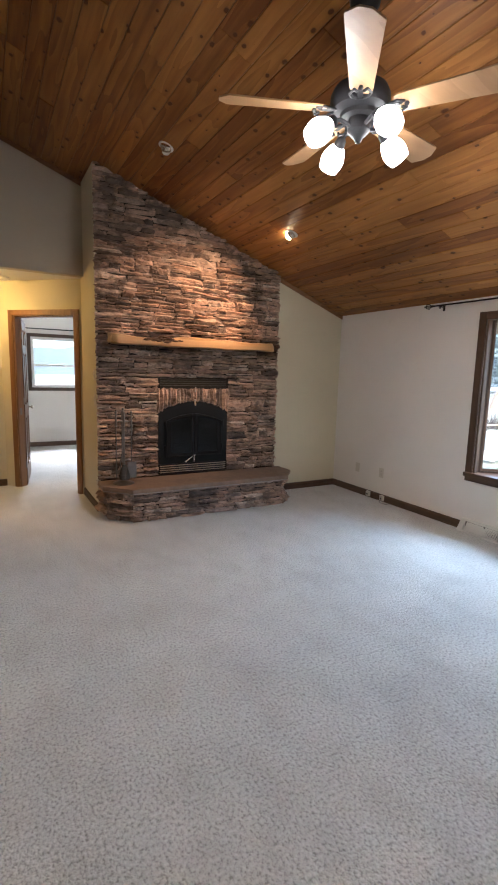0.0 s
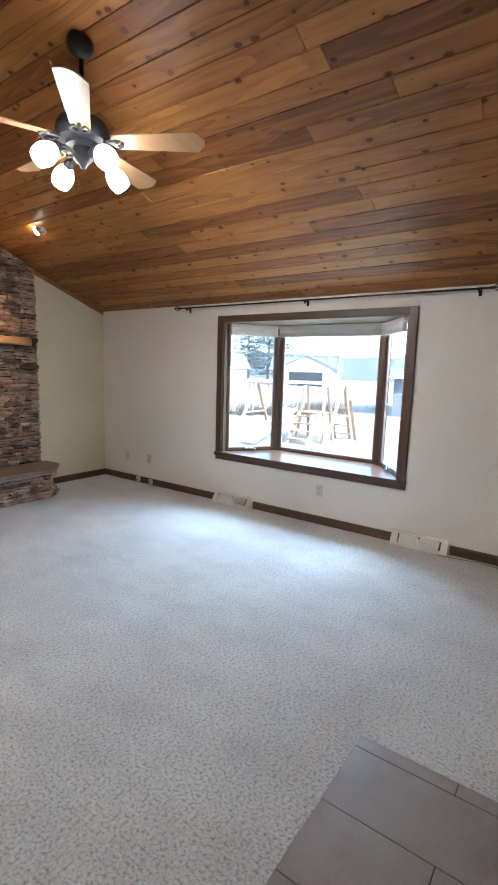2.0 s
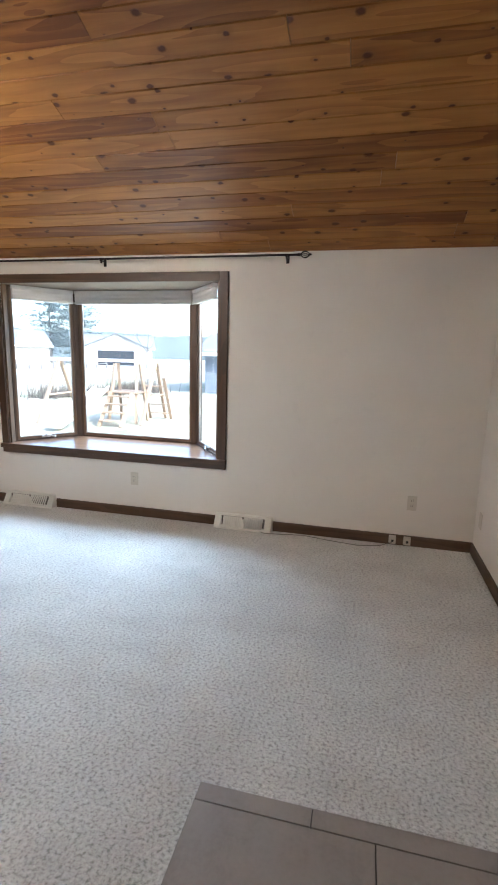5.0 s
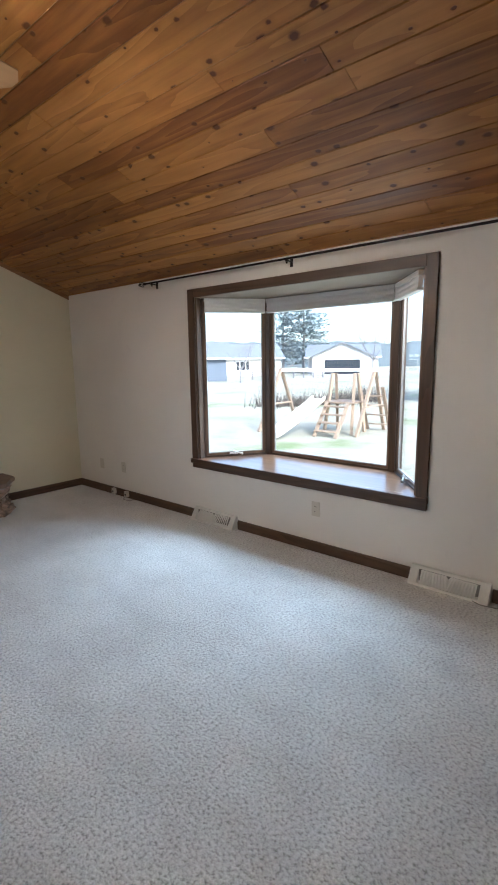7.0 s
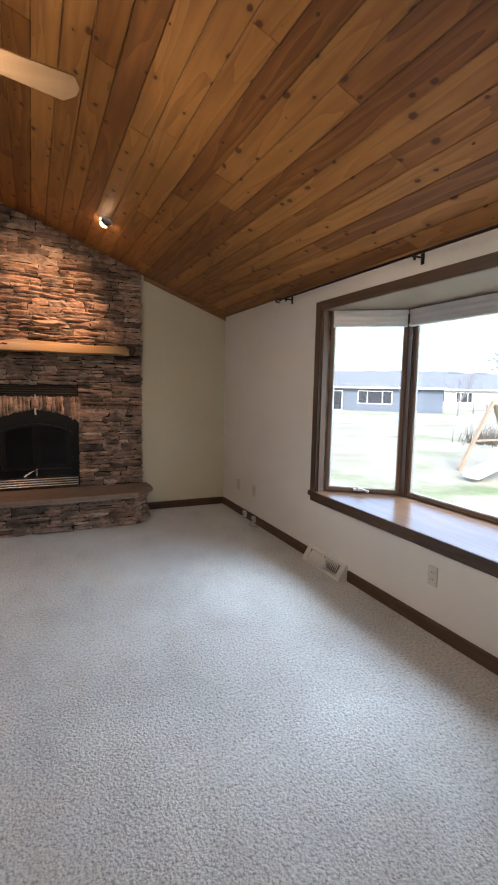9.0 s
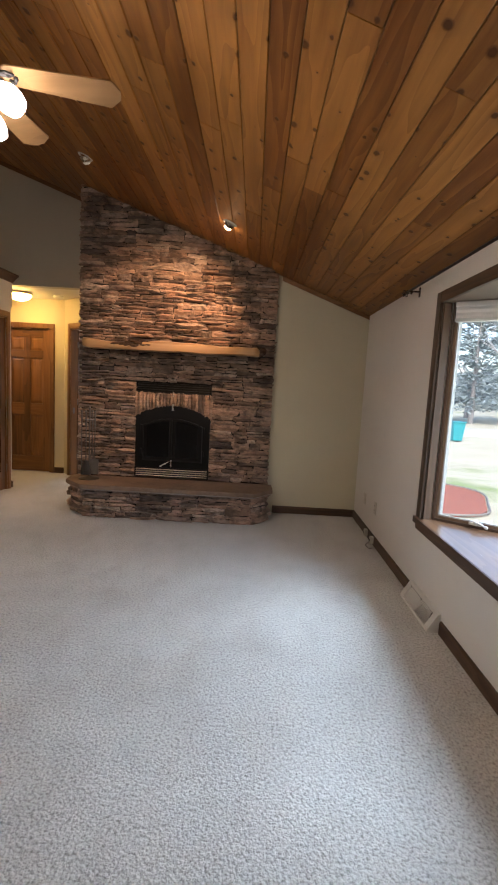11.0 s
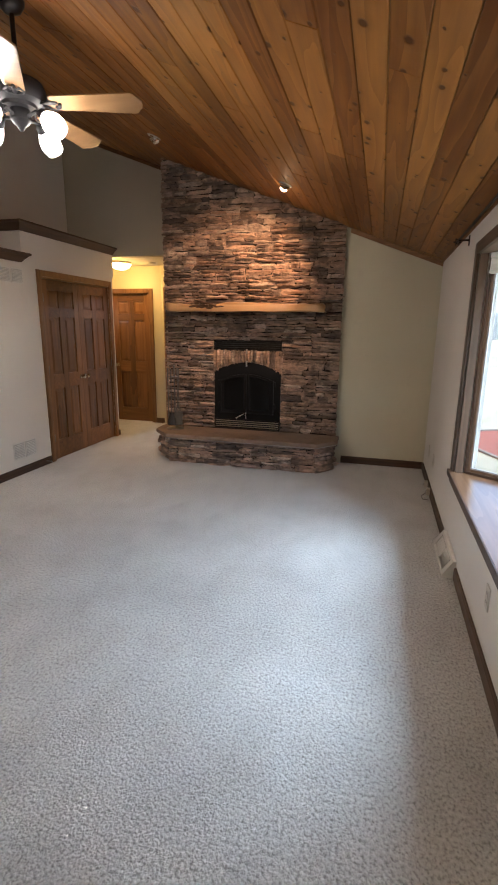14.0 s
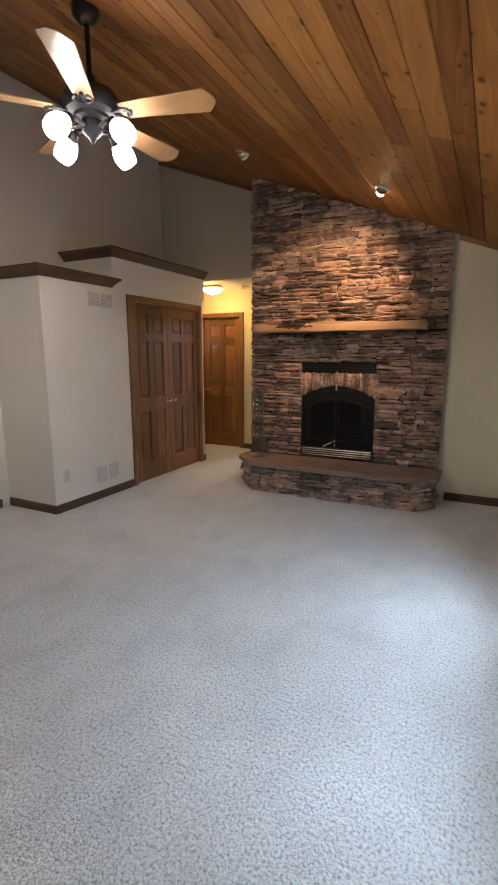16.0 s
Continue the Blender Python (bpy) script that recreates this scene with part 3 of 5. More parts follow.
for x, y in P[1:3]:
    bm = bmesh.new()
    s = 1 if y > 2.6 else -1
    prism(bm, [(x - 0.016, y + s * 0.012), (x - 0.016, y - s * 0.036), (x + 0.05, y - s * 0.036), (x + 0.06, y + s * 0.03), (x + 0.03, y + s * 0.045)], "z", BZ0 + 0.001, BZ1 - 0.001)
    part("corner_post", bm, M_CASING, bay)
# outer roof and skirt of the bay
bm = bmesh.new()
ring = [(XO, BY0 - 0.05), (5.54, 1.93), (5.54, 3.31), (XO, BY1 + 0.05)]
prism(bm, ring, "z", BZ1 + 0.036, BZ1 + 0.2)
prism(bm, ring, "z", 0.05, BZ0 - 0.04)
part("bay_shell", bm, M_SIDE_B, bay)


def sash(p, q):
    """One window between two plan points: stops, sash frame, glass."""
    m, w = along(p, q), math.dist(p, q)
    flank = p is P[0] or q is P[3]
    a = 0.004 if p is P[0] else 0.012 if flank else 0.034
    b = w - (0.004 if q is P[3] else 0.012 if flank else 0.034)
    z0, z1 = BZ0 + 0.002, BZ1 - 0.002
    for nm, mat, t, y0, y1 in (("window_frame", M_CASING, 0.016, -0.006, 0.04), ("sash_frame", M_JAMB, 0.034, 0.004, 0.034), ("cladding", M_CLAD, 0.041, 0.012, 0.028)):
        bm = bmesh.new()
        g = 0.0 if nm == "window_frame" else 0.012
        box(bm, a + g, a + t, y0, y1, z0 + g, z1 - g, m=m)
        box(bm, b - t, b - g, y0, y1, z0 + g, z1 - g, m=m)
        box(bm, a + t, b - t, y0, y1, z0 + g, z0 + t, m=m)
        box(bm, a + t, b - t, y0, y1, z1 - t, z1 - g, m=m)
        part(nm, bm, mat, bay)
    pane = part("pane", boxed(a + 0.038, b - 0.038, 0.018, 0.024, z0 + 0.038, z1 - 0.038, m=m), M_GLASS, bay)
    pane.visible_shadow = False


sash(P[0], P[1])
sash(P[1], P[2])
sash(P[2], P[3])
for (p, q), c in (((P[0], P[1]), 0.45), ((P[2], P[3]), 0.55)):
    m, w = along(p, q), math.dist(p, q)
    bm = boxed(w * c - 0.04, w * c + 0.04, -0.02, 0.0, BZ0 + 0.022, BZ0 + 0.04, bevel=0.005)
    ball(bm, (w * c, -0.022, BZ0 + 0.045), 0.016)
    rod(bm, (w * c, -0.022, BZ0 + 0.047), (w * c + 0.07, -0.05, BZ0 + 0.03), 0.008, 0.006)
    ball(bm, (w * c + 0.07, -0.05, BZ0 + 0.03), 0.012)
    bm.transform(m)
    part("crank", bm, M_METALW if c < 0.5 else M_TOOL, bay, "folding casement crank", 40)


def cellular_shade(p, q, drop):
    m, w = along(p, q), math.dist(p, q)
    mid = m @ Vector((w / 2, -0.03, BZ1))
    t = thing("cellular_shade", (mid.x, mid.y, BZ1 - drop), "raised pale cellular shade stacked under the head board", "shade", "shades of the bay window")
    part("headrail", boxed(0.03, w - 0.03, -0.055, -0.012, BZ1 - 0.035, BZ1 - 0.003, bevel=0.003, m=m), M_FABRIC, t)
    bm = bmesh.new()
    n = 4
    edge = []
    for i in range(n + 1):
        z = BZ1 - 0.036 - (drop - 0.055) * i / n
        edge.append((-0.052 if i % 2 else -0.049, z))
    back = [(-0.014 if i % 2 else -0.022, z) for i, (_, z) in enumerate(edge)]
    prism(bm, edge + back[::-1], "x", 0.034, w - 0.034)
    bm.transform(m)
    part("pleats", bm, M_FABRIC, t)
    part("bottom_rail", boxed(0.032, w - 0.032, -0.057, -0.01, BZ1 - drop, BZ1 - drop + 0.018, bevel=0.003, m=m), M_METALW, t)


cellular_shade(P[0], P[1], 0.125)
cellular_shade(P[1], P[2], 0.125)
cellular_shade(P[2], P[3], 0.125)

# ---- curtain rod ----
rx, rz = XW - 0.065, 2.172
t = thing("curtain_rod", (XW, 2.58, rz), "long dark bronze curtain rod with cage finials", "curtain rod")
part("pole", rod(bmesh.new(), (rx, 0.99, rz), (rx, 4.20, rz), 0.0085, seg=12), M_BRONZE, t, smooth=40)
for y in (1.07, 2.59, 4.11):
    bm = boxed(XW - 0.008, XW - 0.001, y - 0.012, y + 0.012, rz - 0.05, rz + 0.02, bevel=0.002)
    rod(bm, (XW - 0.006, y, rz - 0.012), (rx, y, rz - 0.012), 0.006)
    box(bm, rx - 0.012, rx + 0.012, y - 0.008, y + 0.008, rz - 0.02, rz - 0.006, bevel=0.003)
    ball(bm, (rx, y, rz - 0.026), 0.008)
    part("bracket", bm, M_BRONZE, t)
for y, s in ((0.99, -1), (4.20, 1)):
    bm = bmesh.new()
    rod(bm, (rx, y, rz), (rx, y + s * 0.02, rz), 0.012)
    for k in range(6):
        a = math.pi * k / 6 * 2
        pts = [(rx + 0.026 * math.sin(math.pi * i / 8) * math.cos(a), y + s * (0.018 + 0.075 * i / 8), rz + 0.026 * math.sin(math.pi * i / 8) * math.sin(a)) for i in range(9)]
        pipe(bm, pts, 0.0032, 5)
    ball(bm, (rx, y + s * 0.097, rz), 0.008)
    part("finial", bm, M_BRONZE, t, "open cage finial")


# ---- wall plates, floor registers ----
def wall_plate(at, normal, kind):
    """An outlet, blank or switch plate; normal: the way it faces, in degrees on plan."""
    label = {"outlet": "ivory duplex outlet plate on the wall", "blank": "blank ivory cover plate on the wall", "switch": "ivory toggle switch plate on the wall", "cable": "small ivory cable box on the baseboard"}[kind]
    t = thing({"outlet": "wall_outlet", "blank": "cover_plate", "switch": "light_switch", "cable": "cable_box"}[kind], at, label, "outlet" if kind == "outlet" else "plate")
    m = pose(*at, 0, 0, normal - 90)
    if kind == "cable":
        part("housing", boxed(-0.026, 0.026, -0.001, 0.03, -0.03, 0.032, bevel=0.004, m=m), M_PLASTIC, t)
        part("jack", boxed(-0.009, 0.009, 0.031, 0.034, -0.012, 0.006, m=m), M_SLOT, t)
        return t
    part("plate", boxed(-0.035, 0.035, 0.0, 0.006, -0.057, 0.057, bevel=0.002, m=m), M_PLASTIC, t)
    if kind == "outlet":
        for z in (-0.02, 0.02):
            s = part("socket", boxed(-0.016, 0.016, 0.006, 0.0085, z - 0.014, z + 0.014, bevel=0.002, m=m), M_PLASTIC, t)
            bm = boxed(-0.008, -0.005, 0.0086, 0.009, z - 0.004, z + 0.006, m=m)
            box(bm, 0.005, 0.008, 0.0086, 0.009, z - 0.004, z + 0.006, m=m)
            part("slots", bm, M_SLOT, s)
    if kind == "switch":
        part("toggle", boxed(-0.005, 0.005, 0.006, 0.018, -0.008, 0.012, bevel=0.002, m=m), M_PLASTIC, t)
    return t


for y, z, kd in ((2.365, 0.338, "outlet"), (0.03, 0.345, "outlet"), (5.22, 0.325, "blank"), (4.81, 0.333, "outlet")):
    wall_plate((XW, y, z), 180, kd)
for y in (4.98, 4.75, 0.155, 0.045):
    wall_plate((XW - 0.014, y, 0.045), 180, "cable")
wall_plate((4.70, YB, 0.31), 90, "blank")
wall_plate((4.18, YB, 0.315), 90, "outlet")
wall_plate((CX0 + 0.008, 5.76, 1.40), 180, "switch")
wall_plate((CX0 + 0.008, 5.74, 1.15), 180, "switch")
wall_plate((CX0 + 0.008, 5.68, 0.30), 180, "outlet")


def baseboard_register(y0, y1):
    t = thing("floor_register", (XW - 0.03, (y0 + y1) / 2, 0), "white enamel baseboard heat register with fanned louvres", "register", "registers under the window")
    prof = [(XW - 0.001, 0.0), (XW - 0.08, 0.0), (XW - 0.08, 0.014), (XW - 0.02, 0.112), (XW - 0.001, 0.116)]
    bm = bmesh.new()
    for a, b in ((y0, y0 + 0.055), (y1 - 0.055, y1)):
        prism(bm, prof, "y", a, b)
    prism(bm, [(XW - 0.001, 0), (XW - 0.08, 0), (XW - 0.08, 0.016), (XW - 0.001, 0.016)], "y", y0 + 0.055, y1 - 0.055)
    prism(bm, [(XW - 0.001, 0.098), (XW - 0.029, 0.098), (XW - 0.02, 0.112), (XW - 0.001, 0.116)], "y", y0 + 0.055, y1 - 0.055)
    part("housing", bm, M_METALW, t)
    # dark panel behind the louvres puts the inner shade into colour
    part("back", boxed(XW - 0.03, XW - 0.004, y0 + 0.055, y1 - 0.055, 0.016, 0.098), M_CABLE, t, "dark panel for the shaded inside")
    mid, n = (y0 + y1) / 2, 9
    reach = (y1 - y0 - 0.11) / 2
    for side in (-1, 1):
        for i in range(n):
            yb = mid + side * reach * (i + 0.02) / n
            yt = yb + side * 0.03 * (1 - i / n)
            w = 0.0032 if i == 0 else 0.0013
            bm = bmesh.new()
            ring = [(XW - 0.075, yb, 0.016), (XW - 0.034, yb - side * 0.034, 0.016), (XW - 0.0305, yt - side * 0.014, 0.098), (XW - 0.028, yt, 0.098)]
            low = [bm.verts.new((x, y - w, z)) for x, y, z in ring]
            high = [bm.verts.new((x, y + w, z)) for x, y, z in ring]
            bm.faces.new(low), bm.faces.new(high[::-1])
            for j in range(4):
                bm.faces.new((low[j], low[(j + 1) % 4], high[(j + 1) % 4], high[j]))
            part("louvre", bm, M_METALW, t)


baseboard_register(3.165, 3.68)
baseboard_register(1.12, 1.605)
cable_pts = [(XW - 0.05, 0.16, 0.03), (XW - 0.09, 0.25, 0.008), (XW - 0.13, 0.42, 0.006), (XW - 0.10, 0.62, 0.006), (XW - 0.05, 0.85, 0.006), (XW - 0.08, 1.02, 0.006), (XW - 0.10, 1.16, 0.006), (XW - 0.07, 1.22, 0.006)]
tagged(part("loose_cable", pipe(bmesh.new(), cable_pts, 0.0032, 6), M_CABLE), "thin grey cable lying on the carpet by the baseboard", "cable")
tagged(part("loose_cable", pipe(bmesh.new(), [(XW - 0.045, 4.75, 0.03), (XW - 0.09, 4.72, 0.006), (XW - 0.08, 4.62, 0.005), (XW - 0.04, 4.6, 0.02)], 0.003, 6), M_CABLE), "short grey cable below a cable box", "cable")

# ---- stone chimney ----
def unit_stone(seed):
    """A cleft stone in a unit box: uneven front, ragged rim, back at y = 0 (front at y = -1)."""
    r = random.Random(seed)
    nu, nv = 5, 3
    vs, fs = [], []
    skew_l, skew_r, taper, bow = r.uniform(-0.06, 0.06), r.uniform(-0.06, 0.06), r.uniform(-0.28, 0.28), r.uniform(-0.12, 0.12)
    tilt = r.uniform(-0.35, 0.35)
    for j in range(nv):
        for i in range(nu):
            u, v = i / (nu - 1) - 0.5, j / (nv - 1) - 0.5
            rim = i in (0, nu - 1) or j in (0, nv - 1)
            d = (-0.25 - 0.42 * r.random() if rim else -1.0 + 0.3 * (r.random() - 0.5)) * (1 + tilt * u)
            x = u + (skew_l if i == 0 else skew_r if i == nu - 1 else 0) * 2 * v + (r.random() - 0.5) * 0.05
            vs.append((x, d, v * (1 + taper * u) + bow * (0.25 - u * u) + (r.random() - 0.5) * (0.34 if j != 1 else 0.2)))
    for j in range(nv - 1):
        for i in range(nu - 1):
            a = j * nu + i
            fs.append((a, a + 1, a + nu + 1, a + nu))
    loop = list(range(nu)) + [nu - 1 + nu * j for j in range(1, nv)] + [nu * (nv - 1) + i for i in range(nu - 2, -1, -1)] + [nu * j for j in range(nv - 2, 0, -1)]
    base = len(vs)
    vs += [(vs[i][0] * 0.97, 0.0, vs[i][2] * 0.97) for i in loop]
    for i in range(len(loop)):
        j = (i + 1) % len(loop)
        fs.append((loop[i], base + i, base + j, loop[j]))
    return vs, fs


UNITS = [unit_stone(s) for s in range(30)]
UNIT_MESHES = []
for vs, fs in UNITS:
    me = bpy.data.meshes.new("stone")
    me.from_pydata(vs, [], fs)
    me.materials.append(M_STONE)
    UNIT_MESHES.append(me)


def ledge_layout(r, u0, u1, v0, v1, holes=()):
    """Courses broken into blocks, each block split into one to three thin ledges."""
    out, v = [], v0
    while v < v1 - 0.005:
        h = r.uniform(0.06, 0.13)
        if v + h > v1 - 0.05:
            h = v1 - v
        spans = [(u0, u1)]
        for a, b, c, d in holes:
            if v < d - 0.01 and v + h > c + 0.01:
                spans = [s for x, y in spans for s in ((x, min(y, a)), (max(x, b), y)) if s[1] - s[0] > 0.03]
        for x, y in spans:
            u = x
            while u < y - 0.004:
                w = r.uniform(0.28, 0.62)
                if u + w > y - 0.14:
                    w = y - u
                cuts = max(1, min(4, round(h / r.uniform(0.024, 0.055))))
                zs = sorted([0.0, 1.0] + [(i + 1 + r.uniform(-0.22, 0.22)) / cuts for i in range(cuts - 1)])
                for z0, z1 in zip(zs, zs[1:]):
                    q = u
                    while q < u + w - 0.003:
                        l2 = r.uniform(0.09, 0.34)
                        if q + l2 > u + w - 0.08:
                            l2 = u + w - q
                        out.append((q, q + l2, v + z0 * h, v + z1 * h))
                        q += l2
                u += w
        v += h
    return out


def stone_matrix(r, m, q, depth):
    u0, u1, v0, v1 = q
    g = 0.0045
    d = depth * r.choice((0.45, 0.7, 0.95, 1.2, 1.6)) * r.uniform(0.85, 1.15)
    return (m @ Matrix.Translation(((u0 + u1) / 2, 0, (v0 + v1) / 2)) @ Matrix.Rotation(radians(r.gauss(0, 1.6)), 4, "Y")
            @ Matrix.Diagonal(((u1 - u0 - g) * r.choice((1, -1)), d, v1 - v0 - g, 1)))


def set_stones(parent, jobs, limit):
    """Lays stones as parts, those past the limit joined into one mesh."""
    inv = PLACED[parent].inverted()
    vs, fs = [], []
    for i, (mat, k) in enumerate(jobs):
        if i < limit:
            ob = new("stone", UNIT_MESHES[k])
            ob.parent = parent
            ob.matrix_basis = inv @ mat
        else:
            base = len(vs)
            vs += [(inv @ mat @ Vector(v))[:] for v in UNITS[k][0]]
            fs += [[base + a for a in f] for f in UNITS[k][1]]
    if vs:
        me = bpy.data.meshes.new("upper_stones")
        me.from_pydata(vs, [], fs)
        me.materials.append(M_STONE_I)
        ob = new("upper_stones", me)
        ob.parent = parent
        tagged(ob, "upper courses of ledge stone", "", "", "stuff")


FB0, FB1, FZ0, FZ1 = 2.408, 3.228, 0.338, 1.388
chimney = thing("stone_chimney", ((CX0 + CX1) / 2, 5.7, 0), "floor-to-ceiling fireplace wall of brown and grey ledge stone", "fireplace", "", "structure")
bm = bmesh.new()
for x0, x1, z0, z1 in ((CX0 + 0.03, FB0, 0, FZ1), (FB1, CX1, 0, FZ1), (FB0, FB1, 0, FZ0 - 0.01)):
    box(bm, x0, x1, CY, CY + 0.5, z0, z1)
prism(bm, [(CX0 + 0.03, FZ1), (CX1, FZ1), (CX1, ceil_z(CX1) + 0.012), (CX0 + 0.03, ceil_z(CX0) + 0.012)], "y", CY, CY + 0.5)
box(bm, FB0, FB1, CY + 0.4, CY + 0.5, FZ0 - 0.01, FZ1)
part("core", bm, M_MORTAR, chimney)
r = random.Random(11)
face = Matrix.Translation((0, CY, 0))
lay = ledge_layout(r, CX0 + 0.002, CX1 + 0.01, 0.335, FZ1, [(FB0 + 0.004, FB1 - 0.004, FZ0, FZ1)]) + ledge_layout(r, CX0 + 0.002, CX1 + 0.01, FZ1, 3.45)
jobs = []
for q in lay:
    if q[2] < ceil_z(q[0]) - 0.012:
        q = (q[0], q[1], q[2], min(q[3], ceil_z(q[0])))
        if q[3] - q[2] > 0.012:
            jobs.append((stone_matrix(r, face, q, 0.05), r.randrange(30)))
set_stones(chimney, jobs, 480)

# hearth: stone base with canted ends, slab on top
hearth = thing("raised_hearth", (2.87, 5.3, 0), "raised hearth of ledge stone under a brown flagstone slab", "hearth", "", "structure")
HB = [(1.815, 5.62), (1.825, 5.36), (2.02, 5.17), (3.70, 5.17), (3.855, 5.37), (3.855, 5.62)]
part("core", prism(bmesh.new(), HB, "z", 0.0, 0.285), M_MORTAR, hearth)
jobs = []
for p, q in zip(HB, HB[1:]):
    m, w = along(p, q), math.dist(p, q)
    for s in ledge_layout(r, -0.012, w + 0.012, 0.0, 0.285):
        jobs.append((stone_matrix(r, m, s, 0.045), r.randrange(30)))
set_stones(hearth, jobs, 300)
SL = [(1.765, 5.59), (1.765, 5.33), (2.0, 5.09), (3.735, 5.09), (3.925, 5.33), (3.925, 5.59)]
bm = bmesh.new()
pts = []
for p, q in zip(SL, SL[1:]):
    n = max(2, int(math.dist(p, q) / 0.07))
    for i in range(n):
        f = i / n
        pts.append((p[0] + (q[0] - p[0]) * f + r.uniform(-0.004, 0.004), p[1] + (q[1] - p[1]) * f + r.uniform(-0.004, 0.004)))
pts.append(SL[-1])
prism(bm, pts, "z", 0.297, 0.337)
bmesh.ops.bevel(bm, geom=[e for e in bm.edges if abs(e.verts[0].co.z - e.verts[1].co.z) < 1e-4 and min(v.co.z for v in e.verts) > 0.33], offset=0.006, segments=2, affect="EDGES")
part("slab", bm, M_SLAB, hearth, "brown flagstone hearth slab")
part("slab_edge", prism(bmesh.new(), [(p[0] + (0.008 if p[0] < 2.8 else -0.008), p[1] + 0.009) for p in SL], "z", 0.284, 0.298), M_SLABEDGE, hearth, "pale cut underside edge")

# fireplace insert
fp = thing("fireplace_insert", ((FB0 + FB1) / 2, CY - 0.03, FZ0), "black arched wood-burning fireplace insert with glass doors", "fireplace")
YF = CY - 0.03
cx = (FB0 + FB1) / 2
ARC0, ARC1 = 1.02, 1.135


def arch_z(x, low, high, half):
    f = (x - cx) / half
    return low + (high - low) * (1 - f * f)


half = (FB1 - FB0) / 2
xs = [FB0 + 0.006 + (FB1 - FB0 - 0.012) * i / 24 for i in range(25)]
part("fascia", prism(bmesh.new(), [(xs[0], 0.455)] + [(x, arch_z(x, ARC0, ARC1, half)) for x in xs] + [(xs[-1], 0.455)], "y", YF, YF + 0.05), M_IRON, fp)
ih = half - 0.085
for s in (-1, 1):
    dx = [cx + s * (0.006 + (ih - 0.006) * i / 12) for i in range(13)]
    prof = [(dx[0], 0.53)] + [(x, arch_z(x, 0.925, 1.0, ih)) for x in dx] + [(dx[-1], 0.53)]
    door = part("glass_door", prism(bmesh.new(), prof, "y", YF - 0.022, YF - 0.002), M_IRON, fp)
    di = [cx + s * (0.035 + (ih - 0.085) * i / 12) for i in range(13)]
    pr2 = [(di[0], 0.575)] + [(x, arch_z(x, 0.895, 0.965, ih)) for x in di] + [(di[-1], 0.575)]
    part("glass", prism(bmesh.new(), pr2, "y", YF - 0.0255, YF - 0.0225), M_FIREGLASS, door, "sooty dark glass")
    bm = bmesh.new()
    pipe(bm, [(x, YF - 0.027, arch_z(x, 0.912, 0.985, ih)) for x in dx], 0.008, 6)
    pipe(bm, [(dx[-1] - s * 0.008, YF - 0.027, 0.54), (dx[-1] - s * 0.008, YF - 0.027, 0.915)], 0.007, 6)
    pipe(bm, [(dx[0], YF - 0.027, 0.54), (dx[-1], YF - 0.027, 0.54)], 0.007, 6)
    part("bead", bm, M_IRON, door)
    for z in (0.60, 0.86):
        part("hinge", rod(bmesh.new(), (cx + s * (ih + 0.012), YF - 0.018, z), (cx + s * (ih + 0.012), YF - 0.018, z + 0.06), 0.011), M_IRON, door)
bm = rod(bmesh.new(), (cx - 0.004, YF - 0.028, 0.47), (cx - 0.004, YF - 0.034, 0.545), 0.008)
part("door_latch", bm, M_STEEL, fp)
part("door_handle", rod(bmesh.new(), (cx - 0.12, YF - 0.06, 0.475), (cx - 0.02, YF - 0.03, 0.535), 0.009, 0.006), M_STEEL, fp, "bright coiled handle")
bm = rod(bmesh.new(), (cx, YF - 0.03, 1.09), (cx, YF - 0.03, 1.155), 0.011)
part("damper_pull", bm, M_STEEL, fp)
bm = rod(bmesh.new(), (cx, YF - 0.03, 1.235), (cx, YF - 0.03, 1.29), 0.008)
part("damper_knob", bm, M_STEEL, fp)
for z0, z1, lab in ((0.345, 0.455, "lower air grille"), (1.275, 1.385, "upper air grille")):
    g = part("air_grille", boxed(FB0 + 0.006, FB1 - 0.006, YF + 0.02, YF + 0.04, z0, z1), M_SLOT, fp, lab)
    bm = boxed(FB0 + 0.004, FB0 + 0.018, YF - 0.006, YF + 0.02, z0, z1)
    box(bm, FB1 - 0.018, FB1 - 0.004, YF - 0.006, YF + 0.02, z0, z1)
    box(bm, FB0 + 0.018, FB1 - 0.018, YF - 0.004, YF + 0.02, z1 - 0.01, z1)
    part("grille_frame", bm, M_IRON, g)
    for i in range(4):
        z = z0 + 0.016 + i * 0.0235
        bm = bmesh.new()
        prism(bm, [(YF - 0.006, z), (YF + 0.0, z + 0.011), (YF + 0.018, z + 0.013), (YF + 0.018, z + 0.003)], "x", FB0 + 0.019, FB1 - 0.019)
        slat = part("slat", bm, M_IRON, g)
        part("bead", rod(bmesh.new(), (FB0 + 0.019, YF - 0.007, z + 0.003), (FB1 - 0.019, YF - 0.007, z + 0.003), 0.0038 if z0 < 1 else 0.002, seg=8), M_WARMSTEEL if z0 < 1 else M_IRON, g, "bright metal bead with a warm reflection in its colour" if z0 < 1 else "")
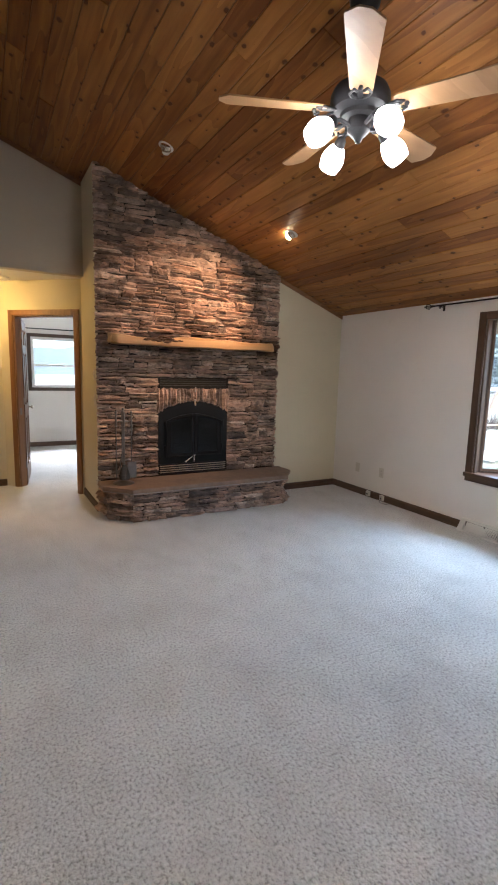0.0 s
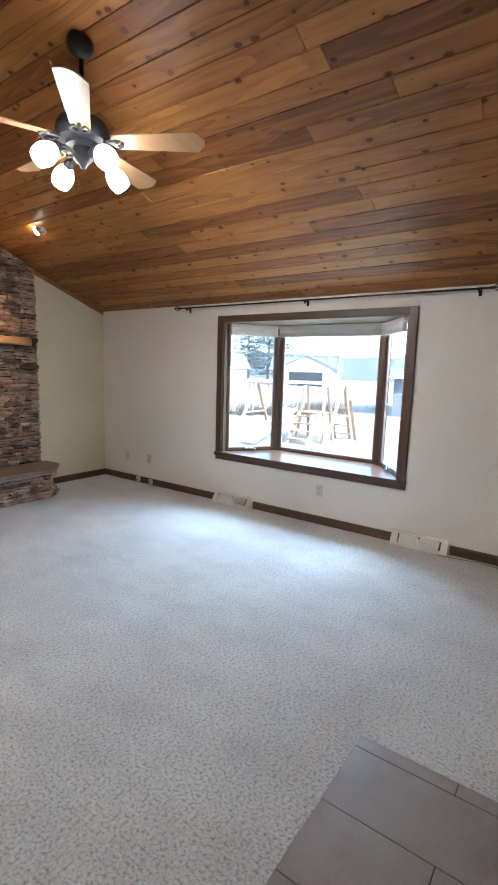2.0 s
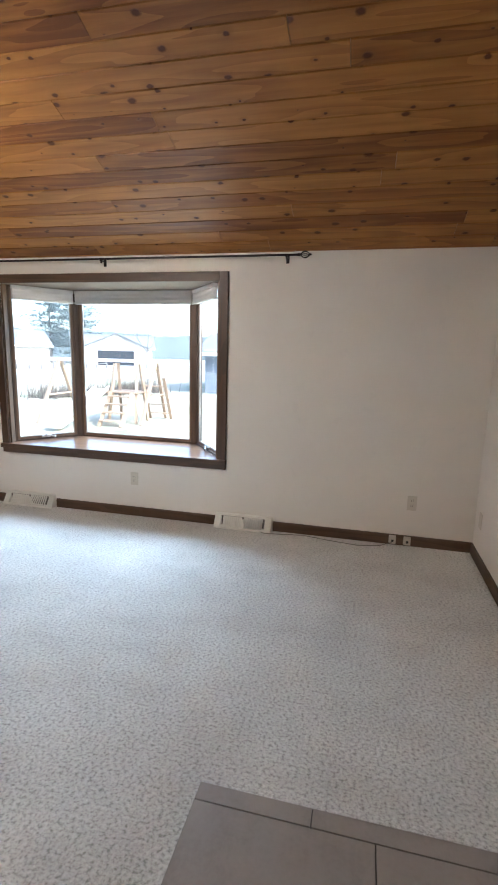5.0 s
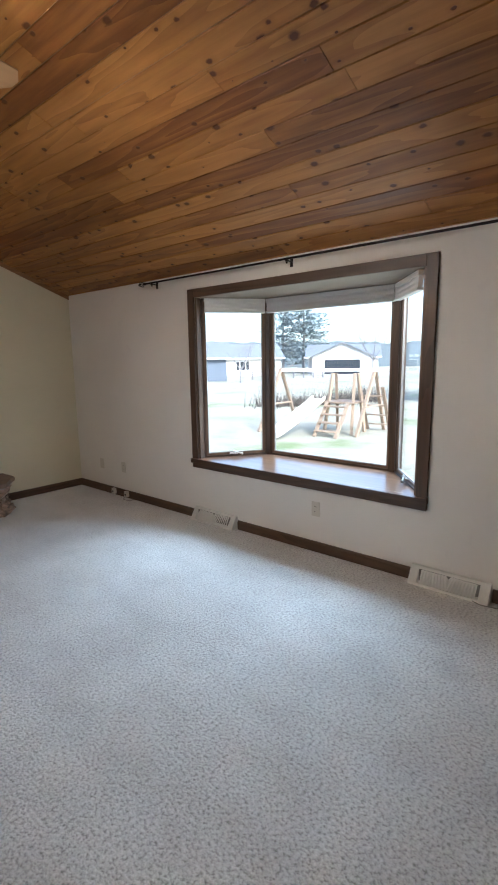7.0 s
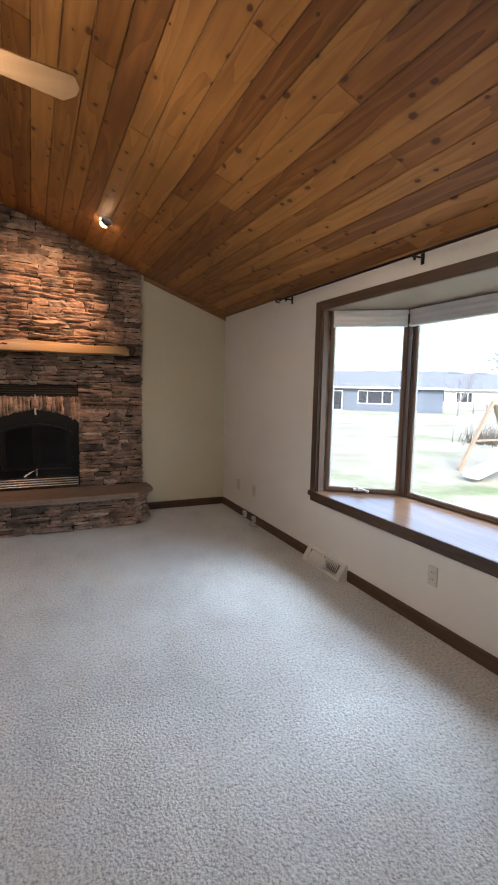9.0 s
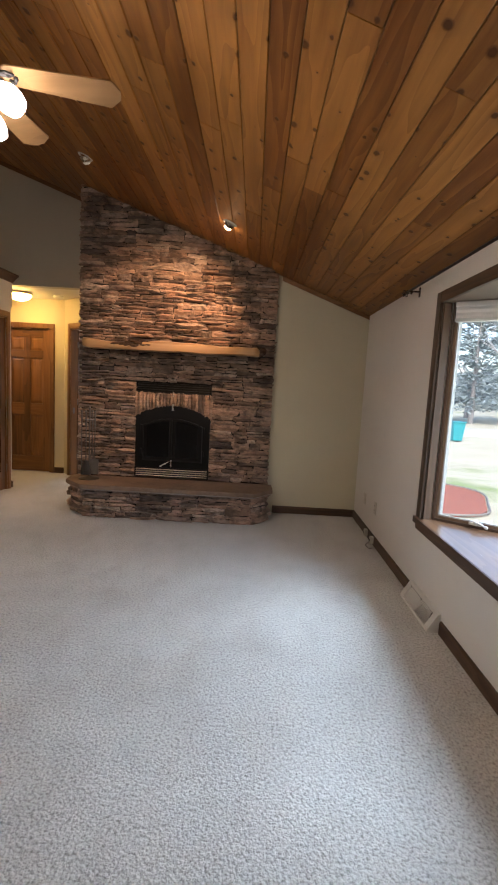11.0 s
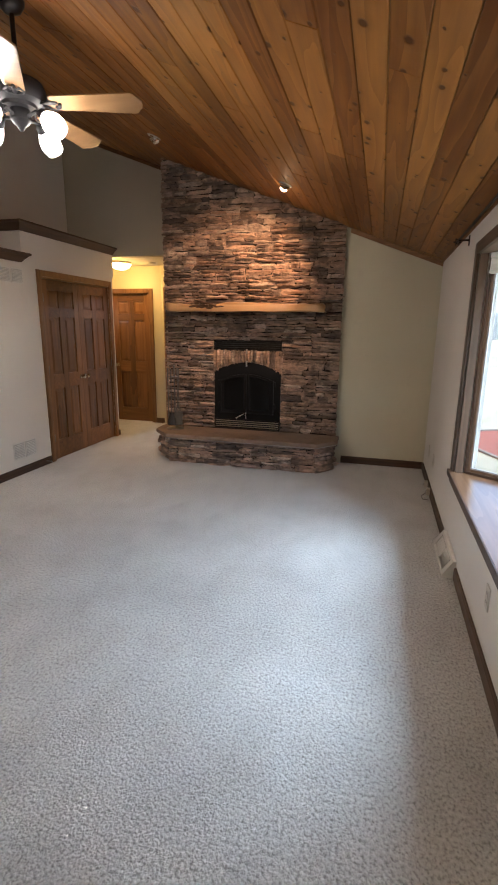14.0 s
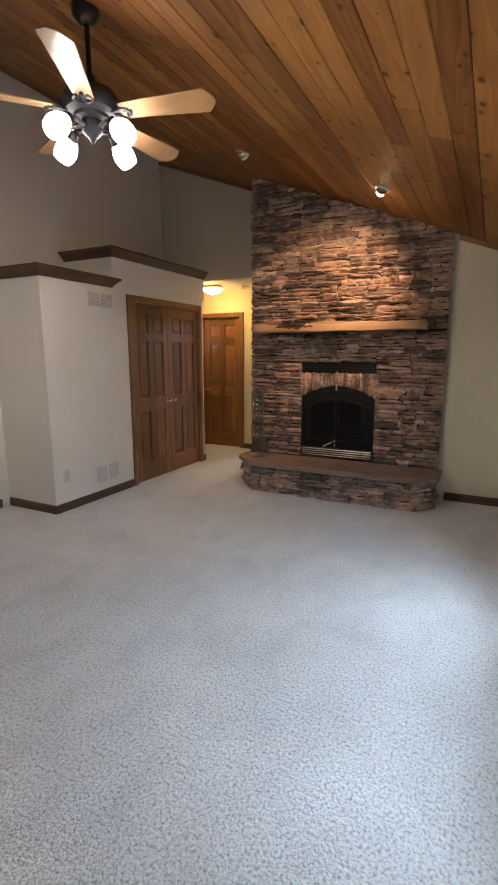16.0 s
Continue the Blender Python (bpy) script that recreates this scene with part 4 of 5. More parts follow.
# upright stones of the flat arch over the doors
x = FB0 - 0.012
while x < FB1 + 0.008:
    w = min(r.uniform(0.024, 0.055), FB1 + 0.012 - x)
    if w > 0.008:
        mid = x + w / 2
        zb = arch_z(min(max(mid, FB0), FB1), ARC0 - 0.012, ARC1, half) + r.uniform(-0.004, 0.004)
        zt = 1.272 + r.uniform(-0.005, 0.004)
        ob = new("arch_stone", UNIT_MESHES[r.randrange(30)])
        ob.parent = chimney
        ob.matrix_basis = PLACED[chimney].inverted() @ Matrix.Translation((mid, CY - 0.012, (zb + zt) / 2)) @ Matrix.Rotation(radians(90 + r.uniform(-1.5, 1.5)), 4, "Y") @ Matrix.Diagonal((zt - zb, r.uniform(0.04, 0.055), w - 0.002, 1))
    x += w

# live-edge mantel
mantel = thing("mantel_shelf", (2.82, 5.5, 1.70), "rough live-edge cedar log mantel on the stone", "mantel")
bm = bmesh.new()
N = 60
rings = []
for i in range(N + 1):
    f = i / N
    x = 1.89 + (3.715 - 1.89) * f
    bark = math.exp(-((f - 0.27) / 0.07) ** 2)
    tz = 1.795 - 0.012 * math.sin(f * 9) + 0.014 * noise.noise((f * 9, 1.3, 0)) - 0.045 * bark * (0.6 + 0.4 * math.sin(f * 160)) - 0.03 * max(0, (f - 0.985) / 0.015)
    bz = 1.700 + 0.01 * noise.noise((f * 5, 7.7, 0)) + 0.02 * max(0, (0.03 - f) / 0.03)
    fy = 5.395 + 0.014 * noise.noise((f * 6, 4.1, 0)) + 0.05 * max(0, (f - 0.97) / 0.03) + 0.03 * max(0, (0.02 - f) / 0.02)
    prof = [(5.595, bz), (fy + 0.008, bz), (fy, bz + 0.007), (fy - 0.002, (bz + tz) / 2), (fy + 0.003 + 0.022 * bark, tz - 0.008), (fy + 0.016, tz), (5.595, tz + 0.006)]
    rings.append([bm.verts.new((x, a, b)) for a, b in prof])
for a, b in zip(rings, rings[1:]):
    for j in range(7):
        bm.faces.new((a[j], a[(j + 1) % 7], b[(j + 1) % 7], b[j]))
bm.faces.new(rings[0]), bm.faces.new(rings[-1][::-1])
part("slab", bm, M_MANTEL, mantel, "honey cedar slab", 45)
bm = bmesh.new()
for i in range(46):
    f = 0.17 + 0.20 * r.random()
    x = 1.905 + 1.83 * f
    ball(bm, (x, 5.388 + r.uniform(0.0, 0.03), 1.757 + r.uniform(-0.025, 0.04) * (1 - abs(f - 0.27) / 0.11)), r.uniform(0.007, 0.015), 7, 5, (3.0, 0.9, 0.8))
part("bark", bm, M_BARK, mantel, "dark torn bark inclusion")
bm = bmesh.new()
for i in range(22):
    ball(bm, (1.915 + r.uniform(-0.012, 0.03), 5.41 + r.uniform(0, 0.16), 1.74 + r.uniform(-0.025, 0.05)), r.uniform(0.010, 0.02), 7, 5)
part("end_bark", bm, M_BARK, mantel, "rough bark at the log end")
bm = bmesh.new()
for i in range(16):
    ball(bm, (3.728 + r.uniform(-0.02, 0.035), 5.43 + r.uniform(0, 0.14), 1.74 + r.uniform(-0.025, 0.05)), r.uniform(0.016, 0.028), 7, 5)
part("end_bark", bm, M_BARK, mantel, "rough bark at the log end")

# fireplace tools
tx, ty, tz = 1.985, 5.40, 0.337
tools = thing("fireplace_tools", (tx, ty, tz), "pewter fireplace tool set on a stand", "fireplace tools")
part("base", lathe(bmesh.new(), [(0.105, 0), (0.105, 0.008), (0.06, 0.016), (0.018, 0.03), (0.012, 0.05)], 24, pose(tx, ty, tz)), M_TOOL, tools, smooth=40)
part("post", rod(bmesh.new(), (tx, ty, tz + 0.03), (tx, ty, tz + 0.70), 0.008), M_TOOL, tools)
part("post_finial", ball(rod(bmesh.new(), (tx, ty, tz + 0.69), (tx, ty, tz + 0.735), 0.012, 0.006), (tx, ty, tz + 0.74), 0.014), M_TOOL, tools)
bm = bmesh.new()
bmesh.ops.create_cone(bm, cap_ends=True, segments=16, radius1=0.055, radius2=0.055, depth=0.01, matrix=pose(tx, ty, tz + 0.62))
part("hook_ring", bm, M_TOOL, tools)
for nm, dx, dy in (("poker", -0.075, -0.02), ("shovel", 0.07, -0.04), ("brush", -0.01, -0.075), ("tongs", 0.005, 0.07)):
    bm = bmesh.new()
    hx, hy = tx + dx, ty + dy
    rod(bm, (tx + dx * 0.6, ty + dy * 0.6, tz + 0.62), (hx, hy, tz + 0.62), 0.004, seg=6)
    rod(bm, (hx, hy, tz + 0.20), (hx, hy, tz + 0.60), 0.0055, seg=8)
    rod(bm, (hx, hy, tz + 0.58), (hx, hy, tz + 0.70), 0.010, 0.008, 8)
    ball(bm, (hx, hy, tz + 0.71), 0.013, 8, 6)
    ball(bm, (hx, hy, tz + 0.575), 0.012, 8, 6)
    tool = part(nm, bm, M_TOOL, tools)
    if nm == "shovel":
        part("blade", boxed(hx - 0.045, hx + 0.045, hy - 0.016, hy - 0.004, tz + 0.06, tz + 0.22, bevel=0.004), M_TOOL, tool, "dark worn shovel pan")
    if nm == "brush":
        part("bristles", lathe(bmesh.new(), [(0.05, 0), (0.052, 0.04), (0.035, 0.1), (0.02, 0.14)], 14, pose(hx, hy, tz + 0.06)), M_SLOT, tool, "black bristles")
    if nm == "poker":
        rod(bm := bmesh.new(), (hx, hy, tz + 0.06), (hx, hy, tz + 0.20), 0.006)
        rod(bm, (hx, hy, tz + 0.10), (hx + 0.03, hy, tz + 0.13), 0.005)
        part("point", bm, M_TOOL, tool)
    if nm == "tongs":
        bm = bmesh.new()
        for s in (-1, 1):
            pipe(bm, [(hx, hy, tz + 0.30), (hx + s * 0.02, hy, tz + 0.2), (hx + s * 0.014, hy, tz + 0.06)], 0.005, 6)
        part("jaws", bm, M_TOOL, tool)


# ---- closet block ----
KX, KY0, KY1, KYM = 0.755, 3.59, 6.20, 4.50
OY0, OY1, OZ = 4.755, 6.085, 2.035
bm = bmesh.new()
for a in ((KY0, OY0, 0, 2.165), (OY1, KY1, 0, 2.165), (OY0, OY1, OZ, 2.165), (KYM, YH - 0.002, 2.165, 2.475)):
    box(bm, KX - 0.11, KX, *a)
box(bm, XL, KX - 0.11, KY0, KY0 + 0.11, 0, 2.14)
box(bm, XL, KX - 0.11, KY1 - 0.11, KY1, 0, 2.14)
box(bm, XL, KX - 0.11, KY0 + 0.11, KYM, 2.04, 2.14)
box(bm, XL, KX - 0.11, KYM, YH - 0.002, 2.2, 2.47)
structure("wall_closet", bm, M_EAST, "off-white closet block with a stepped top", "wall")
baseboard((KX, OY0 - 0.075), (KX, KY0 - 0.014), M_BASEB)
baseboard((KX, KY1), (KX, OY1 + 0.075), M_BASEB)
baseboard((XL + 0.015, KY0), (KX, KY0), M_BASEBX, -1)


def crown(y0, y1, z0, z1, end):
    """A dark crown ledge along the block's face and round its near corner."""
    d = 0.085
    t = thing("crown_ledge", (KX, (y0 + y1) / 2, z0), "dark walnut crown ledge round the closet top", "ledge")
    prof = [(0, 0), (0.014, 0), (0.03, 0.022), (0.068, 0.062), (d, 0.07), (d, z1 - z0), (0, z1 - z0)]
    bm = bmesh.new()
    rings = []
    for y, mitre in ((y0, -1), (y1, end)):
        rings.append([bm.verts.new((KX + a + 0.001, y + mitre * a, z0 + b)) for a, b in prof])
    for j in range(7):
        bm.faces.new((rings[0][j], rings[0][(j + 1) % 7], rings[1][(j + 1) % 7], rings[1][j]))
    bm.faces.new(rings[0][::-1]), bm.faces.new(rings[1])
    part("front_moulding", bm, M_BASEB, t)
    bm = bmesh.new()
    rings = []
    for x, mitre in ((XL + 0.002, 0), (KX + 0.001, 1)):
        rings.append([bm.verts.new((x + mitre * a, y0 - a, z0 + b)) for a, b in prof])
    for j in range(7):
        bm.faces.new((rings[0][j], rings[0][(j + 1) % 7], rings[1][(j + 1) % 7], rings[1][j]))
    bm.faces.new(rings[0][::-1]), bm.faces.new(rings[1])
    part("side_moulding", bm, M_BASEBX, t)


crown(KY0, 4.46, 2.142, 2.23, 1)
crown(KYM, YH - 0.01, 2.447, 2.535, 0)


# ---- doors ----
def panel_door(m, w, h, parent, name, knob_x, label=""):
    """A six-panel leaf in its own frame: x across, y through (front at y = 0 facing -y), z up."""
    th = 0.042
    leaf = part(name, boxed(0, w, 0.016, th - 0.016, 0.006, h, m=m), M_DOOR, parent, label)
    st, mid = 0.10 * w / 0.7, 0.095 * w / 0.7
    rails = [(0.006, 0.22), (0.82, 0.98), (1.62, 1.72), (h - 0.11, h)]
    faces2 = ((0.0, 0.0162), (th - 0.0162, th))
    for x0, x1, z0, z1 in ((0, st, 0.006, h), (w - st, w, 0.006, h), ((w - mid) / 2, (w + mid) / 2, 0.22, h - 0.11)):
        bm = bmesh.new()
        for y0, y1 in faces2:
            box(bm, x0, x1, y0, y1, z0, z1, bevel=0.0018, m=m)
        part("stile", bm, M_DOOR, leaf)
    for a, b in rails:
        bm = bmesh.new()
        inner = a > 0.1 and b < h - 0.01
        for y0, y1 in faces2:
            box(bm, st, (w - mid) / 2 if inner else w - st, y0, y1, a, b, bevel=0.0018, m=m)
            if inner:
                box(bm, (w + mid) / 2, w - st, y0, y1, a, b, bevel=0.0018, m=m)
        part("rail", bm, M_DOOR_RAIL, leaf)
    for x0, x1 in ((st, (w - mid) / 2), ((w + mid) / 2, w - st)):
        for (_, z0), (z1, _) in zip(rails, rails[1:]):
            bm = bmesh.new()
            for y, s in ((0.0158, -1), (th - 0.0158, 1)):
                g, k = 0.006, 0.04
                lo = [bm.verts.new(m @ Vector(c)) for c in ((x0 + g, y, z0 + g), (x1 - g, y, z0 + g), (x1 - g, y, z1 - g), (x0 + g, y, z1 - g))]
                hi = [bm.verts.new(m @ Vector(c)) for c in ((x0 + k, y + s * 0.0105, z0 + k), (x1 - k, y + s * 0.0105, z0 + k), (x1 - k, y + s * 0.0105, z1 - k), (x0 + k, y + s * 0.0105, z1 - k))]
                for i in range(4):
                    bm.faces.new((lo[i], lo[(i + 1) % 4], hi[(i + 1) % 4], hi[i]))
                bm.faces.new(hi)
            part("panel", bm, M_DOOR, leaf)
    if knob_x is not None:
        bm = bmesh.new()
        for s, y in ((-1, 0.0), (1, th)):
            lathe(bm, [(0.024, 0), (0.024, 0.005), (0.009, 0.008), (0.009, 0.03), (0.02, 0.036), (0.026, 0.05), (0.02, 0.062), (0.004, 0.066)], 16, m @ Matrix.Translation((knob_x, y, 0.92)) @ Matrix.Rotation(radians(90 if s < 0 else -90), 4, "X"))
        part("knob", bm, M_BRASS, leaf, "satin nickel knob", 40)
    return leaf


def casing(m, w, h, parent, cw=0.068, depth=0.11):
    """Casing and jambs round an opening of width w from x = 0, on the side facing -y."""
    for a in ((-cw, -0.004, 0.0, h + cw), (w + 0.004, w + cw, 0.0, h + cw), (-0.004, w + 0.004, h + 0.004, h + cw)):
        bm = boxed(a[0], a[1], -0.017, -0.001, a[2], a[3], bevel=0.003, m=m)
        box(bm, a[0] + 0.014, a[1] - 0.014, -0.021, -0.0165, a[2] + 0.0, a[3] - 0.014, m=m)
        part("casing", bm, M_DOORCASE, parent)
    for a in ((-0.004, 0.012, 0.0, h), (w - 0.012, w + 0.004, 0.0, h), (0.012, w - 0.012, h - 0.012, h + 0.004)):
        part("jamb", boxed(a[0], a[1], -0.001, depth, a[2], a[3], m=m), M_DOORCASE, parent)


def hinges(m, x, parent):
    for z in (0.22, 1.0, 1.78):
        part("hinge", rod(bmesh.new(), m @ Vector((x, -0.004, z)), m @ Vector((x, -0.004, z + 0.085)), 0.007), M_TOOL, parent)


# closet pair: frame with x along -y of the world so that its front faces +x
cm = Matrix.Translation((KX, OY0, 0)) @ Matrix.Rotation(radians(90), 4, "Z")
cw = OY1 - OY0
closet = thing("door_1", (KX, (OY0 + OY1) / 2, 0), "pair of closed stained pine six-panel closet doors", "door", "", "structure")
casing(cm, cw, OZ, closet)
hw = (cw - 0.03) / 2
panel_door(cm @ Matrix.Translation((0.014, 0.012, 0)), hw, OZ - 0.016, closet, "leaf", hw - 0.045)
panel_door(cm @ Matrix.Translation((0.016 + hw, 0.012, 0)), hw, OZ - 0.016, closet, "leaf", 0.045)
hinges(cm, 0.012, closet)
hinges(cm, cw - 0.012, closet)

# closed hall door
hm = Matrix.Translation((DX0, YD, 0))
hall_door = thing("door_2", ((DX0 + DX1) / 2, YD, 0), "closed stained pine six-panel hall door", "door", "", "structure")
casing(hm, DX1 - DX0, 2.03, hall_door)
panel_door(hm @ Matrix.Translation((0.014, 0.03, 0)), DX1 - DX0 - 0.028, 2.019, hall_door, "leaf", 0.06)

# angled doorway with its leaf swung open
om = along(DL, DR) @ Matrix.Translation((DO0, 0, 0))
open_door = thing("door_3", om.translation, "stained pine six-panel door standing wide open", "door", "", "structure")
casing(om, DO1 - DO0, 2.035, open_door)
hinge_at = om @ Vector((0.02, 0.10, 0))
leaf_m = Matrix.Translation(hinge_at) @ Matrix.Rotation(radians(83), 4, "Z")
panel_door(leaf_m, 0.76, 2.012, open_door, "leaf", 0.70)
hinges(om @ Matrix.Translation((0, 0.1, 0)), 0.014, open_door)
part("strike_plate", boxed(0.0121, 0.0135, 0.03, 0.06, 0.88, 0.96, m=om), M_TOOL, open_door)

# window of the small room, with a rod and shade above
w2 = thing("window_2", ((WX0 + WX1) / 2, RY1, WZ0), "double-hung window with dark frame in the small room", "window", "", "structure")
for a in ((WX0, WX0 + 0.05, WZ0, WZ1), (WX1 - 0.05, WX1, WZ0, WZ1), (WX0 + 0.05, WX1 - 0.05, WZ0, WZ0 + 0.05), (WX0 + 0.05, WX1 - 0.05, WZ1 - 0.05, WZ1), (WX0 + 0.05, WX1 - 0.05, 1.46, 1.50)):
    part("sash_rail", boxed(a[0], a[1], RY1 + 0.02, RY1 + 0.07, a[2], a[3], bevel=0.003), M_TRIMW, w2)
for a in ((WX0 - 0.06, WX0, WZ0 - 0.06, WZ1 + 0.06), (WX1, WX1 + 0.06, WZ0 - 0.06, WZ1 + 0.06), (WX0, WX1, WZ0 - 0.06, WZ0), (WX0, WX1, WZ1, WZ1 + 0.06)):
    part("casing", boxed(a[0], a[1], RY1 - 0.018, RY1 - 0.001, a[2], a[3], bevel=0.003), M_CASING, w2)
pn = part("pane", boxed(WX0 + 0.05, WX1 - 0.05, RY1 + 0.04, RY1 + 0.046, WZ0 + 0.05, WZ1 - 0.05), M_GLASS, w2)
pn.visible_shadow = False
t = thing("curtain_rod", ((WX0 + WX1) / 2, RY1 - 0.06, 2.12), "dark curtain rod over the small room window", "curtain rod")
part("pole", rod(bmesh.new(), (WX0 - 0.25, RY1 - 0.06, 2.12), (WX1 + 0.25, RY1 - 0.06, 2.12), 0.01), M_BRONZE, t)
for x in (WX0 - 0.15, WX1 + 0.15):
    part("bracket", boxed(x - 0.01, x + 0.01, RY1 - 0.07, RY1 - 0.001, 2.1, 2.112), M_BRONZE, t)


# ---- wall grilles on the closet ----
def return_grille(y0, y1, z0, z1):
    t = thing("return_grille", (KX, (y0 + y1) / 2, z0), "pale stamped-metal return air grille in two squares", "vent", "grilles on the closet wall")
    mid = (y0 + y1) / 2
    for a, b in ((y0, mid - 0.007), (mid + 0.007, y1)):
        fr = part("plate", boxed(KX + 0.0005, KX + 0.006, a, b, z0, z1, bevel=0.002), M_METALW, t)
        # grey sheet laid on the plate: the slots' shade as colour
        part("recess", boxed(KX + 0.0062, KX + 0.0072, a + 0.012, b - 0.012, z0 + 0.012, z1 - 0.012), M_GREYV, fr, "grey sheet coloured as slot shade")
        n = 9
        for i in range(n):
            z = z0 + 0.015 + (z1 - z0 - 0.030) * i / n
            bm = prism(bmesh.new(), [(KX + 0.0074, z), (KX + 0.014, z + 0.003), (KX + 0.0074, z + 0.008)], "y", a + 0.014, b - 0.014)
            part("louvre", bm, M_METALW, fr)


return_grille(4.145, 4.485, 1.935, 2.08)
return_grille(4.113, 4.445, 0.165, 0.345)
wall_plate((KX, 3.735, 0.335), 0, "outlet")
tagged(part("door_stop", ball(rod(bmesh.new(), (KX + 0.014, 4.58, 0.045), (KX + 0.075, 4.58, 0.045), 0.005), (KX + 0.08, 4.58, 0.045), 0.009), M_TOOL), "small spring door stop on the baseboard", "door stop")

# ---- hall lamp and smoke alarm ----
lx, ly = 0.61, 6.72
t = thing("hall_light", (lx, ly, HZ), "flush hall ceiling lamp with lit amber glass bowl", "ceiling lamp")
part("pan", lathe(bmesh.new(), [(0.14, 0), (0.15, -0.012), (0.145, -0.03), (0.12, -0.034)], 28, pose(lx, ly, HZ - 0.001)), M_BRASS, t, smooth=40)
part("bowl", lathe(bmesh.new(), [(0.138, -0.036), (0.13, -0.06), (0.10, -0.088), (0.055, -0.105), (0.0001, -0.11)], 28, pose(lx, ly, HZ)), M_HALLSHADE, t, "lit alabaster glass", 60)
part("finial", ball(bmesh.new(), (lx, ly, HZ - 0.118), 0.01), M_BRASS, t)
t = thing("smoke_alarm", (1.05, 6.85, HZ), "round white smoke alarm on the hall ceiling", "smoke alarm")
part("body", lathe(bmesh.new(), [(0.065, 0), (0.065, -0.02), (0.055, -0.034), (0.0001, -0.038)], 24, pose(1.05, 6.85, HZ - 0.001)), M_TRIMW, t, smooth=40)
part("vent_ring", lathe(bmesh.new(), [(0.067, -0.008), (0.067, -0.012), (0.0655, -0.012), (0.0655, -0.008)], 24, pose(1.05, 6.85, HZ - 0.001)), M_GREYV, t)


# ---- recessed eyeball lamps ----
TILTM = Matrix.Rotation(math.atan(SLOPE), 4, "Y")


def eyeball(x, y, lit, target):
    z = ceil_z(x)
    t = thing("eyeball_light", (x, y, z), ("lit" if lit else "unlit") + " recessed eyeball spotlight in the board ceiling", "spotlight", "spotlights over the fireplace")
    m = Matrix.Translation((x, y, z)) @ TILTM
    part("trim_ring", lathe(bmesh.new(), [(0.062, -0.001), (0.062, -0.006), (0.054, -0.010), (0.046, -0.006), (0.046, 0.0)], 28, m), M_METALW, t, smooth=40)
    aim = (Vector(target) - Vector((x, y, z))).to_track_quat("-Z", "Y").to_matrix().to_4x4()
    em = Matrix.Translation((x, y, z - 0.004)) @ aim
    part("eyeball", lathe(bmesh.new(), [(0.028, -0.034), (0.036, -0.028), (0.044, -0.01), (0.046, 0.008), (0.03, 0.02)], 24, em), M_BRASS, t, "tilted brushed metal ball", 50)
    part("bulb", lathe(bmesh.new(), [(0.0001, -0.058), (0.02, -0.055), (0.031, -0.044), (0.030, -0.034)], 20, em), M_SPOT if lit else M_METALW, t, "glowing bulb" if lit else "")
    if lit:
        ld = bpy.data.lights.new("eyeball_beam", "SPOT")
        ld.energy, ld.color, ld.spot_size, ld.spot_blend, ld.shadow_soft_size = 12.0, (1.0, 0.56, 0.27), radians(90), 1.0, 0.03
        lo = new("eyeball_beam", ld)
        lo.matrix_world = Matrix.Translation(em @ Vector((0, 0, -0.075))) @ aim


eyeball(3.40, 4.69, True, (2.74, 5.6, 1.97))
eyeball(2.17, 4.67, False, (2.4, 5.6, 1.9))

# ---- ceiling fan ----
fx, fy = 2.388, 2.607
FZ = 2.672
fan = thing("ceiling_fan", (fx, fy, ceil_z(fx)), "five-blade ceiling fan in dark pewter with four lit glass shades", "ceiling fan")
zc = ceil_z(fx)
bm = lathe(bmesh.new(), [(0.068, 0.0), (0.07, -0.02), (0.055, -0.055), (0.025, -0.075), (0.014, -0.08)], 28, Matrix.Translation((fx, fy, zc - 0.006)) @ Matrix.Rotation(math.atan(SLOPE) * 0.8, 4, "Y"))
part("canopy", bm, M_BRONZE, fan, "dark canopy", 40)
part("downrod", rod(bmesh.new(), (fx, fy, zc - 0.06), (fx, fy, FZ + 0.12), 0.0125, seg=16), M_BRONZE, fan, smooth=40)
part("motor_housing", lathe(bmesh.new(), [(0.02, 0.17), (0.028, 0.15), (0.03, 0.115), (0.075, 0.105), (0.12, 0.085), (0.135, 0.055), (0.137, 0.02), (0.125, -0.005), (0.09, -0.02), (0.085, -0.035), (0.06, -0.04)], 36, pose(fx, fy, FZ)), M_PEWTER, fan, "dark pewter motor housing", 35)
part("light_fitter", lathe(bmesh.new(), [(0.05, -0.038), (0.052, -0.06), (0.052, -0.09), (0.036, -0.108), (0.024, -0.116), (0.016, -0.13), (0.010, -0.14), (0.0001, -0.142)], 28, pose(fx, fy, FZ)), M_PEWTER, fan, "", 40)
